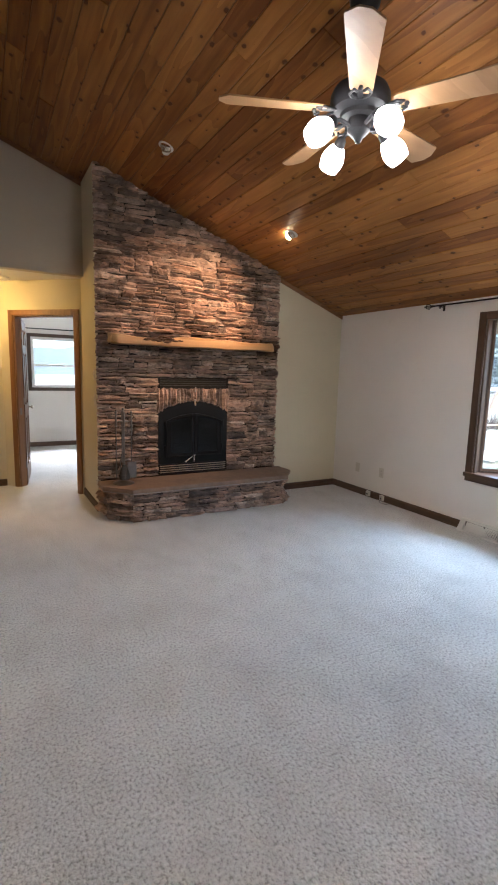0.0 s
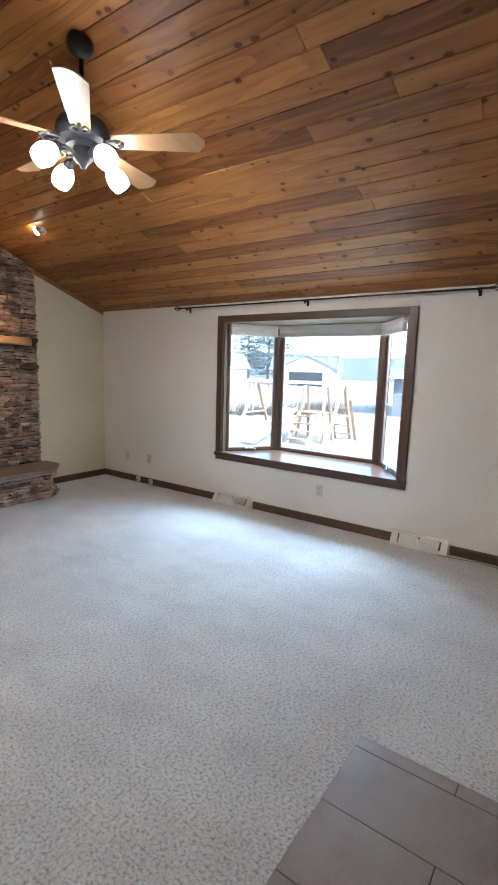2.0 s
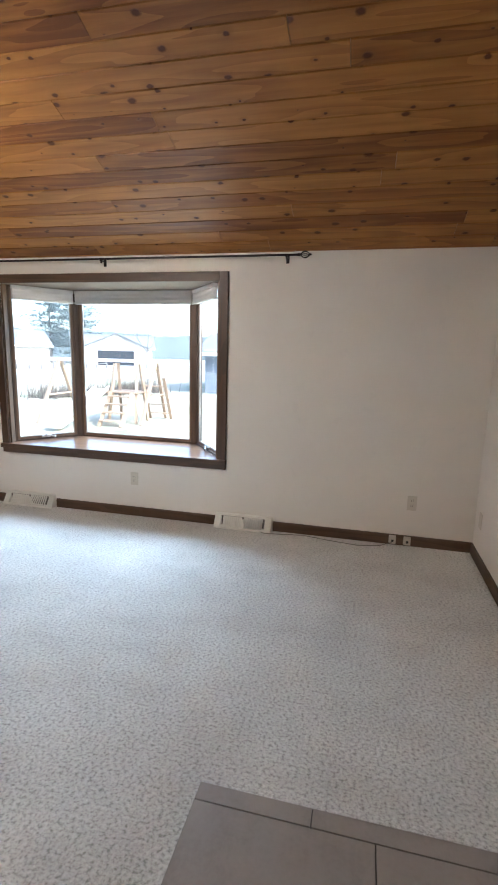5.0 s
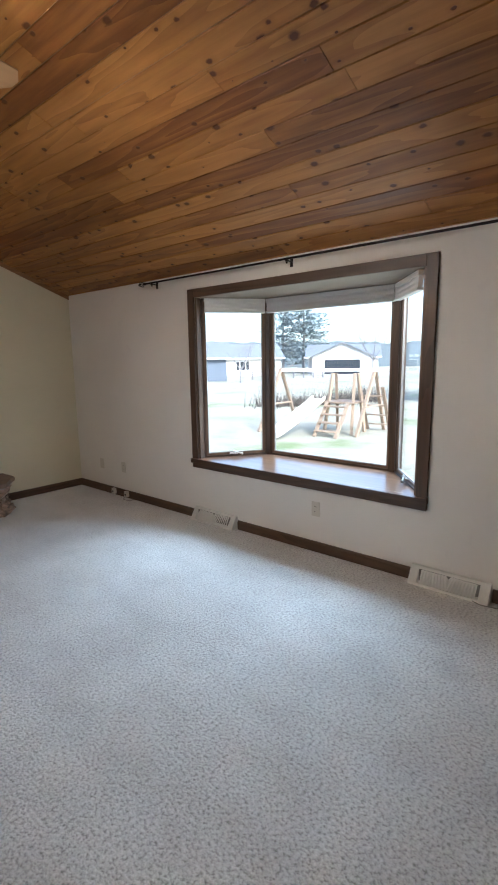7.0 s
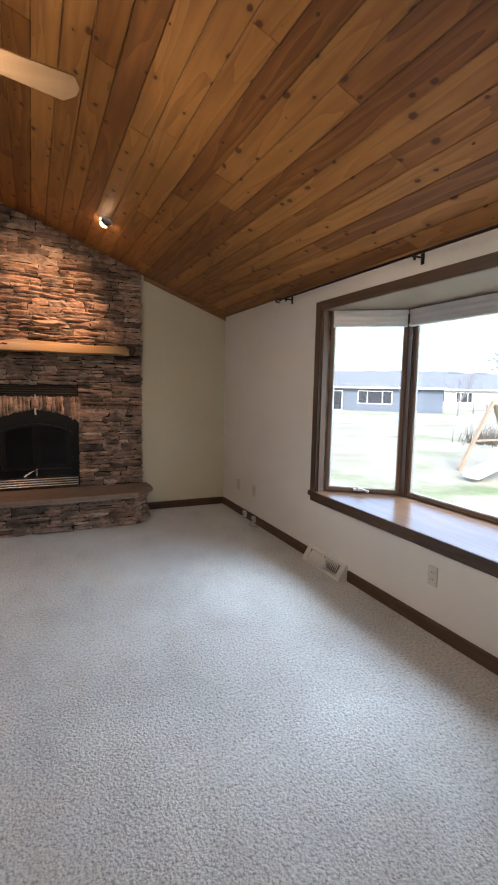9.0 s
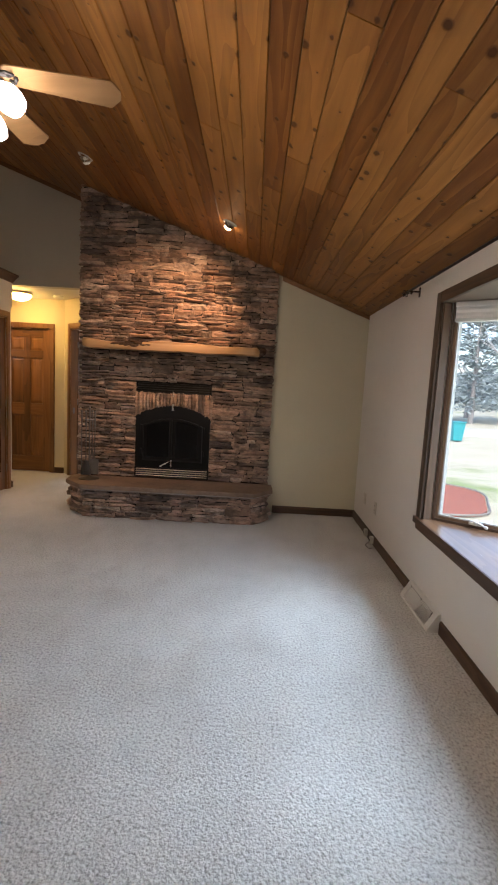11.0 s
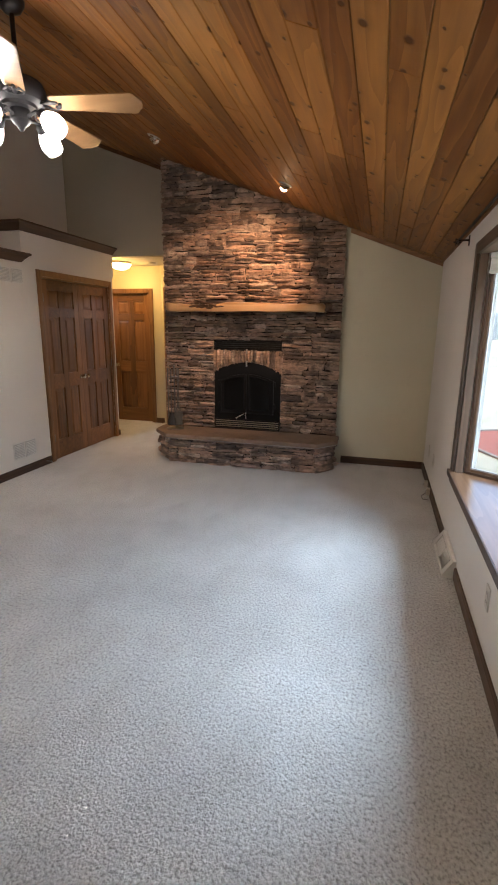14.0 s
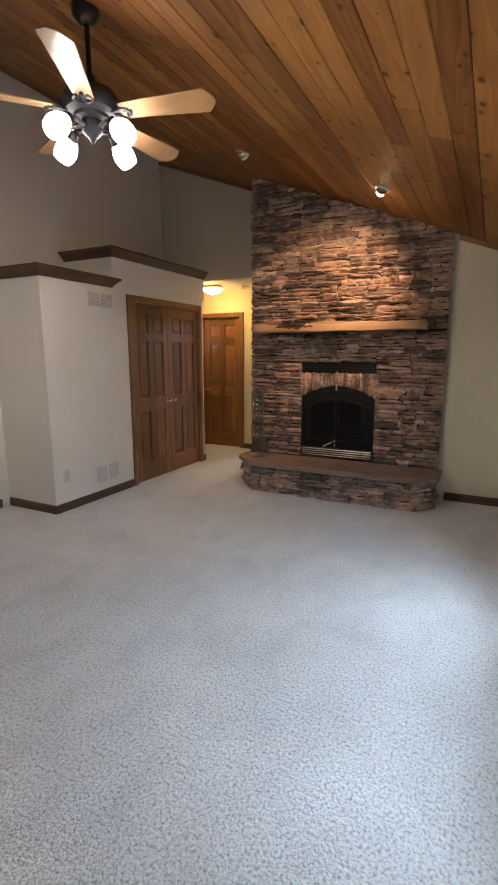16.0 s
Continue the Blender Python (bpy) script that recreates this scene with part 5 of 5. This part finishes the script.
for k in range(5):
    a = 230 + 72 * k
    bmx = pose(fx, fy, FZ - 0.012, 0, 0, a)
    bm = bmesh.new()
    box(bm, 0.08, 0.19, -0.012, 0.012, 0.0, 0.007, bevel=0.002, m=bmx)
    for s in (-1, 1):
        pts = [bmx @ Vector(c) for c in ((0.12, s * 0.01, 0.0), (0.15, s * 0.035, -0.006), (0.18, s * 0.046, -0.008), (0.205, s * 0.028, -0.006), (0.185, s * 0.014, -0.006))]
        pipe(bm, pts, 0.0065, 6)
    ball(bm, bmx @ Vector((0.212, 0, -0.006)), 0.011, 8, 6)
    iron = part("blade_iron", bm, M_PEWTER, fan, "scrolled pewter blade bracket")
    pm = bmx @ Matrix.Rotation(radians(-14), 4, "X")
    outline = [(0.163, -0.042), (0.178, -0.05), (0.60, -0.073), (0.607, -0.071), (0.642, -0.026), (0.645, -0.02), (0.645, 0.02), (0.642, 0.026), (0.607, 0.071), (0.60, 0.073), (0.178, 0.05), (0.163, 0.042), (0.156, 0.0)]
    bm = prism(bmesh.new(), outline, "z", 0.003, 0.010)
    bm.transform(pm)
    part("blade", bm, M_BLADE, fan, "light maple blade")
for k in range(4):
    a = -5 + 90 * k
    am = pose(fx, fy, FZ - 0.075, 0, 0, a)
    bm = pipe(bmesh.new(), [am @ Vector(c) for c in ((0.048, 0, 0), (0.10, 0, 0.014), (0.135, 0, 0.004))], 0.009, 8)
    tip = am @ Matrix.Translation((0.135, 0, 0.004)) @ Matrix.Rotation(radians(180 - 50), 4, "Y")
    lathe(bm, [(0.012, -0.012), (0.024, 0.0), (0.028, 0.03), (0.024, 0.036)], 16, tip)
    part("lamp_arm", bm, M_PEWTER, fan, "", 40)
    bm = lathe(bmesh.new(), [(0.024, 0.028), (0.036, 0.042), (0.05, 0.07), (0.056, 0.095), (0.054, 0.12), (0.046, 0.148), (0.04, 0.148), (0.046, 0.12), (0.05, 0.095), (0.044, 0.07), (0.03, 0.045)], 24, tip)
    shade = part("shade", bm, M_SHADE, fan, "lit frosted glass shade", 60)
    part("bulb", ball(bmesh.new(), tip @ Vector((0, 0, 0.098)), 0.029, 14, 10), M_BULB, shade, "glowing round bulb", 60)

# ---- outdoors ----
GZ = -0.95
bm = bmesh.new()
bmesh.ops.create_grid(bm, x_segments=60, y_segments=60, size=400, matrix=Matrix.Translation((60, 20, GZ)))
structure("ground", bm, M_LAWN, "pale dormant lawn with greener patches", "lawn")
bm = prism(bmesh.new(), [(-20, 27.5), (60, 29.5), (120, 31), (120, 37), (60, 35.5), (-20, 34)], "z", GZ + 0.004, GZ + 0.05)
structure("road", bm, M_ROAD, "pale concrete street beyond the lawn", "road")
bm = bmesh.new()
prism(bm, [(7.7 + 1.45 * math.cos(a) * (1 + 0.15 * math.sin(3 * a)), 11.35 + 1.75 * math.sin(a)) for a in [2 * math.pi * i / 22 for i in range(22)]], "z", GZ, GZ + 0.06)
tagged(part("mulch_bed", bm, M_MULCH), "red bark mulch bed with a curved edge", "garden bed", "", "stuff")
bm = bmesh.new()
pts = [(7.7 + 1.5 * math.cos(a) * (1 + 0.15 * math.sin(3 * a)), 11.35 + 1.83 * math.sin(a), GZ + 0.06) for a in [2 * math.pi * i / 30 for i in range(31)]]
tagged(part("bed_edging", pipe(bm, pts, 0.024, 6), M_CABLE), "grey curved edging round the mulch bed", "edging")


def bar(p, q, w=0.09, d=0.045):
    p, q = Vector(p), Vector(q)
    m = Matrix.Translation((p + q) / 2) @ (q - p).to_track_quat("Z", "Y").to_matrix().to_4x4()
    L = (q - p).length
    return boxed(-w / 2, w / 2, -d / 2, d / 2, -L / 2, L / 2, bevel=0.006, m=m)


# wooden swing set with a slide: beam runs between two A-frames
swing = thing("swing_set", (15.3, 8.6, GZ), "weathered wooden swing set with a ladder and slide", "swing set")
BA, BB = Vector((15.5, 10.5, GZ + 2.05)), Vector((16.2, 7.3, GZ + 2.05))
part("beam", bar(BA + Vector((-0.05, 0.4, 0)), BB - Vector((-0.05, 0.4, 0)), 0.14, 0.10), M_TRIMW, swing, "pale top beam")
for top, spread in ((BA, 1.15), (BB, 1.0)):
    for s in (-1, 1):
        part("leg", bar(top + Vector((0, 0, 0.05)), (top.x + s * spread, top.y + 0.1, GZ), 0.1, 0.09), M_PLAYWOOD, swing)
    part("cross_brace", bar((top.x - 0.62, top.y + 0.03, GZ + 0.9), (top.x + 0.62, top.y + 0.03, GZ + 0.9), 0.09, 0.05), M_PLAYWOOD, swing)
DK = Vector((15.9, 8.2, GZ + 1.05))
part("deck", boxed(DK.x - 0.5, DK.x + 0.5, DK.y - 0.55, DK.y + 0.55, DK.z - 0.05, DK.z, bevel=0.01), M_PLAYWOOD, swing)
for dx in (-0.45, 0.45):
    for dy in (-0.5, 0.5):
        part("deck_post", bar((DK.x + dx, DK.y + dy, GZ), (DK.x + dx * 0.25, DK.y + dy * 0.8, GZ + 1.95), 0.09, 0.09), M_PLAYWOOD, swing)
for s in (-0.38, 0.38):
    part("ladder_rail", bar((14.55, 8.15 + s, GZ), (15.45, 8.2 + s, DK.z), 0.12, 0.05), M_PLAYWOOD, swing)
for i in range(4):
    f = (i + 0.7) / 4.4
    part("ladder_tread", boxed(14.55 + 0.9 * f - 0.12, 14.55 + 0.9 * f + 0.12, 7.8, 8.56, GZ + 1.05 * f, GZ + 1.05 * f + 0.04, bevel=0.006), M_PLAYWOOD, swing)
for s in (-0.4, 0.4):
    part("climb_rail", bar((17.0, 7.5 + s, GZ), (16.35, 7.5 + s, GZ + 1.5), 0.11, 0.05), M_PLAYWOOD, swing)
for i in range(4):
    f = (i + 0.6) / 4.6
    part("climb_rung", boxed(17.0 - 0.65 * f - 0.05, 17.0 - 0.65 * f + 0.05, 7.1, 7.9, GZ + 1.5 * f, GZ + 1.5 * f + 0.045), M_PLAYWOOD, swing)
bm = bmesh.new()
sl = []
for i in range(15):
    f = i / 14
    zz = GZ + 0.12 + 0.98 * (1 - f) ** 1.15
    c = Vector((15.5 - 2.3 * f, 8.95 + 0.25 * f, zz))
    sl.append([bm.verts.new(c + Vector((0, dy, dz))) for dy, dz in ((-0.26, 0.12), (-0.22, 0.12), (-0.2, 0.02), (0.2, 0.02), (0.22, 0.12), (0.26, 0.12), (0.24, -0.02), (-0.24, -0.02))])
for a, b in zip(sl, sl[1:]):
    for j in range(8):
        bm.faces.new((a[j], a[(j + 1) % 8], b[(j + 1) % 8], b[j]))
bm.faces.new(sl[0]), bm.faces.new(sl[-1][::-1])
part("slide", bm, M_SLIDE, swing, "sun-faded pale plastic slide", 40)


def house(at, turn, w, d, wall_h, roof_h, body, label, fronts):
    """A ranch house: walls, gabled roof with eaves, and openings on its front (-y side of its own frame)."""
    t = thing("house", (*at, GZ), label, "house", "houses across the street", "", turn)
    m = PLACED[t]
    part("wall", boxed(-w / 2, w / 2, 0, d, 0, wall_h, m=m), body, t)
    e = 0.5
    bm = bmesh.new()
    prism(bm, [(-e, wall_h - 0.12), (d / 2, wall_h + roof_h), (d + e, wall_h - 0.12), (d + e, wall_h + 0.02), (d / 2, wall_h + roof_h + 0.18), (-e, wall_h + 0.02)], "x", -w / 2 - e, w / 2 + e)
    bm.transform(m)
    part("roof", bm, M_ROOF, t)
    part("fascia", boxed(-w / 2 - e, w / 2 + e, -e - 0.04, -e, wall_h - 0.16, wall_h + 0.04, m=m), M_TRIMW, t)
    for kind, x0, x1, z0, z1 in fronts:
        if kind == "gable":
            bm = bmesh.new()
            gz = (x1 - x0) * 0.22
            prism(bm, [(x0, 0), (x1, 0), (x1, z1), ((x0 + x1) / 2, z1 + gz), (x0, z1)], "y", -z0, 0.3)
            bm.transform(m)
            part("gable_wing", bm, M_SIDE_B if body is M_SIDE_B else body, t)
            bm = bmesh.new()
            c = (x0 + x1) / 2
            prism(bm, [(x0 - 0.4, z1 - 0.15), (c, z1 + gz + 0.05), (x1 + 0.4, z1 - 0.15), (x1 + 0.4, z1 + 0.05), (c, z1 + gz + 0.27), (x0 - 0.4, z1 + 0.05)], "y", -z0 - 0.4, d * 0.5)
            bm.transform(m)
            part("wing_roof", bm, M_ROOF, t)
            bm = prism(bmesh.new(), [(c - 0.35, z1 + gz * 0.3), (c + 0.35, z1 + gz * 0.3), (c + 0.35, z1 + gz * 0.55), (c, z1 + gz * 0.75), (c - 0.35, z1 + gz * 0.55)], "y", -z0 - 0.05, -z0 + 0.02)
            bm.transform(m)
            part("gable_vent", bm, M_GREYV, t)
        else:
            y = -0.06 if kind in ("window", "door") else -float(kind[1:]) - 0.06
            bm = bmesh.new()
            for a in ((x0 - 0.1, x0, z0 - 0.1, z1 + 0.1), (x1, x1 + 0.1, z0 - 0.1, z1 + 0.1), (x0, x1, z0 - 0.1, z0), (x0, x1, z1, z1 + 0.1)):
                box(bm, a[0], a[1], y, y + 0.1, a[2], a[3], m=m)
            if kind == "window":
                for f in (0.27, 0.73):
                    box(bm, x0 + (x1 - x0) * f - 0.05, x0 + (x1 - x0) * f + 0.05, y, y + 0.1, z0, z1, m=m)
            nm = {"window": "window", "door": "door"}.get(kind, "garage_opening")
            op = part(nm, bm, M_TRIMW, t)
            # in the garage the dark sheet stands in for shade; windows get glazing
            part("pane" if nm == "window" else "leaf", boxed(x0, x1, y + 0.03, y + 0.07, z0, z1, m=m), M_DARKOPEN, op, "dark sheet for glazing and garage shade")
    return t


house((37.5, 44), -44, 15.5, 8.5, 2.7, 1.75, M_SIDE_A, "low blue-grey ranch house with white trim",
      [("window", -1.2, 2.4, 0.9, 2.2), ("door", -4.1, -3.1, 0.1, 2.15), ("gable", -8.2, -4.8, 1.6, 2.6)])
house((57, 50), -40, 15, 9, 2.7, 2.1, M_SIDE_B, "white ranch house behind a bare tree",
      [("door", -5.2, -4.2, 0.2, 2.2), ("window", -3.0, -1.2, 0.9, 2.2), ("window", 0.4, 2.4, 0.9, 2.2)])
house((70, 38.5), -62, 11, 9, 2.7, 1.9, M_SIDE_B, "pale house with an open gabled garage",
      [("gable", -4.6, 4.6, 2.2, 2.75), ("w2.2", -2.7, 2.7, 0.05, 2.3)])
house((28.6, 3.6), -84, 12, 8, 2.35, 1.1, M_SIDE_A, "neighbouring blue-grey house past the lawn", [("window", -4.6, -2.6, 0.9, 2.1), ("door", 0, 1, 0.1, 2.1)])
house((43, 60), -25, 13, 8, 2.8, 2.0, M_SIDE_B, "pale house behind street trees", [("window", -3, 0, 0.9, 2.2), ("door", 2, 3, 0.1, 2.2)])

# wheeled bin left by the street
bx, by = 14.2, 25.1
bin_cart = thing("wheeled_bin", (bx, by, GZ), "teal plastic wheeled refuse bin on the lawn", "bin")
bm = bmesh.new()
low = [bm.verts.new((bx + sx * 0.24, by + sy * 0.26, GZ + 0.05)) for sx, sy in ((-1, -1), (1, -1), (1, 1), (-1, 1))]
high = [bm.verts.new((bx + sx * 0.31, by + sy * 0.36, GZ + 0.98)) for sx, sy in ((-1, -1), (1, -1), (1, 1), (-1, 1))]
bm.faces.new(low[::-1]), bm.faces.new(high)
for i in range(4):
    bm.faces.new((low[i], low[(i + 1) % 4], high[(i + 1) % 4], high[i]))
bmesh.ops.bevel(bm, geom=bm.edges[:], offset=0.03, segments=2, affect="EDGES")
part("body", bm, M_TEAL, bin_cart)
part("lid", boxed(bx - 0.34, bx + 0.34, by - 0.40, by + 0.39, GZ + 0.985, GZ + 1.05, bevel=0.02), M_TEAL, bin_cart)
part("handle", rod(bmesh.new(), (bx - 0.24, by + 0.43, GZ + 0.95), (bx + 0.24, by + 0.43, GZ + 0.95), 0.018), M_TEAL, bin_cart)
for sx in (-0.27, 0.27):
    part("wheel", rod(bmesh.new(), (bx + sx - 0.03, by + 0.28, GZ + 0.11), (bx + sx + 0.03, by + 0.28, GZ + 0.11), 0.11, seg=18), M_SLOT, bin_cart, "black rubber wheel")

# low fence by the drive
fence = thing("fence", (55, 36, GZ), "low dark rail fence by the drive", "fence")
F0, F1 = Vector((47.5, 38.4, GZ)), Vector((57.5, 33.0, GZ))
for i in range(9):
    c = F0.lerp(F1, i / 8)
    part("post", bar(c, c + Vector((0, 0, 1.05)), 0.14, 0.14), M_BARKG, fence)
for z in (0.35, 0.65, 0.95):
    part("rail", bar(F0 + Vector((0, 0, z)), F1 + Vector((0, 0, z)), 0.12, 0.05), M_BARKG, fence)


def twig(vs, fs, p, q, r0, r1, seg):
    d = (q - p).normalized()
    a = d.orthogonal().normalized()
    c = d.cross(a)
    base = len(vs)
    for o, rr in ((p, r0), (q, r1)):
        for k in range(seg):
            w = 2 * math.pi * k / seg
            vs.append((o + a * (rr * math.cos(w)) + c * (rr * math.sin(w)))[:])
    for k in range(seg):
        n = (k + 1) % seg
        fs.append((base + k, base + n, base + seg + n, base + seg + k))


def limbs(vs, fs, start, way, length, radius, depth, r):
    """Grows one limb and its forks."""
    p = Vector(start)
    d = Vector(way).normalized()
    steps = 3
    for i in range(steps):
        d = (d + Vector((r.uniform(-0.22, 0.22), r.uniform(-0.22, 0.22), r.uniform(-0.05, 0.16)))).normalized()
        q = p + d * length / steps
        r1 = radius * (1 - 0.22 * (i + 1))
        twig(vs, fs, p, q, radius * (1 - 0.22 * i), r1, 5 if depth > 1 else 3)
        p = q
        if depth > 0 and i >= (1 if depth > 2 else 0):
            for _ in range(2):
                side = Vector((r.uniform(-1, 1), r.uniform(-1, 1), r.uniform(0.0, 0.7)))
                limbs(vs, fs, p, d * 0.55 + side * 0.8, length * r.uniform(0.5, 0.72), r1 * 0.62, depth - 1, r)


def bare_tree(at, h, seed, forks=3):
    r = random.Random(seed)
    t = thing("bare_tree", (*at, GZ), "leafless tree with grey spreading limbs", "tree", "bare trees outdoors")
    trunk = bmesh.new()
    z = h * 0.28
    rod(trunk, (at[0], at[1], GZ - 0.1), (at[0] + 0.1, at[1], GZ + z), h * 0.017, h * 0.012, 9)
    part("trunk", trunk, M_BARKG, t)
    vs, fs = [], []
    for k in range(5):
        a = 2 * math.pi * k / 5 + r.random()
        limbs(vs, fs, (0.1, 0, z - 0.003 * k * h), (math.cos(a), math.sin(a), 1.2), h * 0.42, h * 0.009, forks, r)
    me = bpy.data.meshes.new("crown")
    me.from_pydata(vs, [], fs)
    me.materials.append(M_BARKG)
    ob = new("crown", me)
    ob.parent = t
    tagged(ob, "open crown of bare twigs")


def spruce(at, h, wid, seed):
    r = random.Random(seed)
    t = thing("spruce_tree", (*at, GZ), "tall conifer with layered branches, paled blue-green by haze", "tree", "conifers behind the houses")
    part("trunk", rod(bmesh.new(), (at[0], at[1], GZ), (at[0], at[1], GZ + h * 0.97), h * 0.02, 0.03, 8), M_BARKG, t)
    vs, fs = [], []
    tiers = []
    z = 0.12
    while z < 0.99:
        tiers.append(z)
        z += r.uniform(0.028, 0.06)
    for f in tiers:
        full = wid * (1 - f) ** 0.8 + 0.25
        for k in range(r.randint(6, 9)):
            a = r.uniform(0, 2 * math.pi)
            reach = full * r.choice((0.55, 0.8, 0.95, 1.15)) * r.uniform(0.85, 1.1)
            rise = r.uniform(-0.18, 0.12)
            for _ in range(int(26 + 18 * reach / wid)):
                g = r.random() ** 0.7
                fan = r.gauss(0, 0.16) * (0.3 + g)
                c = Vector((at[0] + reach * g * math.cos(a + fan), at[1] + reach * g * math.sin(a + fan), GZ + h * f + rise * reach * g + r.gauss(0, 0.012 * h)))
                w = h * r.uniform(0.010, 0.019)
                out = Vector((math.cos(a + fan), math.sin(a + fan), r.uniform(-0.3, 0.5))) * w * 1.5
                sd = Vector((-math.sin(a), math.cos(a), r.uniform(-0.6, 0.6))) * w * 0.55
                b = len(vs)
                vs += [(c - out * 0.5)[:], (c + sd)[:], (c + out)[:], (c - sd)[:], (c + Vector((0, 0, w * 0.4)))[:]]
                fs += [(b, b + 1, b + 4), (b + 1, b + 2, b + 4), (b + 2, b + 3, b + 4), (b + 3, b, b + 4)]
    me = bpy.data.meshes.new("crown")
    me.from_pydata([(Vector(v) - Vector((*at, GZ)))[:] for v in vs], [], fs)
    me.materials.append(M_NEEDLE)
    ob = new("crown", me)
    ob.parent = t


for i, (x, y, h) in enumerate(((39.4, 33.3, 5.2), (62, 29.5, 8.0), (23.3, 36.0, 11.5), (30, 47, 9), (17, 44, 12), (26.5, 52, 13))):
    bare_tree((x, y), h, 40 + i, 4 if i in (2, 4, 5) else 3)
for i, (x, y, h, w) in enumerate(((74, 53, 14, 7.0), (77, 50.5, 15.8, 7.6), (41, 66, 12, 3.4), (46, 68, 11, 3.3), (22.3, 41.5, 13, 4.2), (27.5, 46.5, 12.5, 4))):
    spruce((x, y), h, w, 70 + i)


def shrub_row(p, q, h, label, seed):
    r = random.Random(seed)
    vs, fs = [], []
    p, q = Vector((*p, GZ)), Vector((*q, GZ))
    for i in range(1500):
        c = p.lerp(q, r.random()) + Vector((r.gauss(0, 0.5), r.gauss(0, 0.5), 0))
        top = c + Vector((r.gauss(0, 0.25), r.gauss(0, 0.25), h * r.uniform(0.4, 1.0) * (0.75 + 0.3 * math.sin(c.x * 1.7 + c.y))))
        w = r.uniform(0.012, 0.03)
        b = len(vs)
        vs += [(c.x - w, c.y, GZ), (c.x + w, c.y + w, GZ), (c.x, c.y - w, GZ), top[:]]
        fs += [(b, b + 1, b + 3), (b + 1, b + 2, b + 3), (b + 2, b, b + 3)]
    me = bpy.data.meshes.new("shrubs")
    me.from_pydata(vs, [], fs)
    me.materials.append(M_SHRUB)
    tagged(new("shrubs", me), label, "shrubs", "", "stuff")


shrub_row((21.5, 15.8), (27.5, 12.6), 1.1, "dry brown shrubs behind the swing set", 3)

# far tree line, a plain band with the distance haze in its colour
bm = bmesh.new()
ring_v = []
for i in range(420):
    a = radians(-70 + 270 * i / 419)
    x, y = 150 * math.cos(a), 150 * math.sin(a)
    h = 7.5 + 2.0 * noise.noise((i * 0.06, 2.2, 0)) + 1.0 * noise.noise((i * 0.45, 5.2, 0)) + 0.6 * noise.noise((i * 1.7, 8.2, 0))
    ring_v.append((bm.verts.new((x, y, GZ - 0.5)), bm.verts.new((x, y, GZ + h))))
for a, b in zip(ring_v, ring_v[1:]):
    bm.faces.new((a[0], b[0], b[1], a[1]))
structure("backdrop", bm, M_HAZE, "distant tree line with haze in its colour", "woods")

# ---- tiles of the entry floor ----
tiles = thing("tile_floor", (1.2, -1.0, 0), "taupe porcelain tile floor with dark grout", "tile floor", "", "structure")
part("grout_bed", boxed(XL, TX - 0.0005, -3.0, TY - 0.0005, -0.1, -0.003), M_GROUT, tiles)
TL, TW, TGAP = 0.602, 0.305, 0.004
TILE_MESHES = {}


def tile(x0, x1, y0, y1):
    key = (round(x1 - x0, 3), round(y1 - y0, 3))
    if key not in TILE_MESHES:
        w, d = key
        TILE_MESHES[key] = mesh_from(boxed(0, w, 0, d, -0.009, 0.0015, bevel=0.0015), "tile", M_TILE)
    ob = new("tile", TILE_MESHES[key])
    ob.parent = tiles
    ob.matrix_basis = PLACED[tiles].inverted() @ Matrix.Translation((x0, y0, random.uniform(-0.0006, 0.0004)))


x1, row = TX - 0.002, 0
while x1 > XL + 0.02:
    w = 0.064 if row == 0 else TW - TGAP
    x0 = max(XL + 0.002, x1 - w)
    y1 = TY - 0.002
    first = 0.385 if row == 0 else 0.582 if row % 2 else 0.395
    ln = first
    while y1 > -2.98:
        y0 = max(-2.995, y1 - ln + TGAP)
        tile(x0, x1, y0, y1)
        y1 = y0 - TGAP
        ln = TL
    x1 = x0 - TGAP
    row += 1
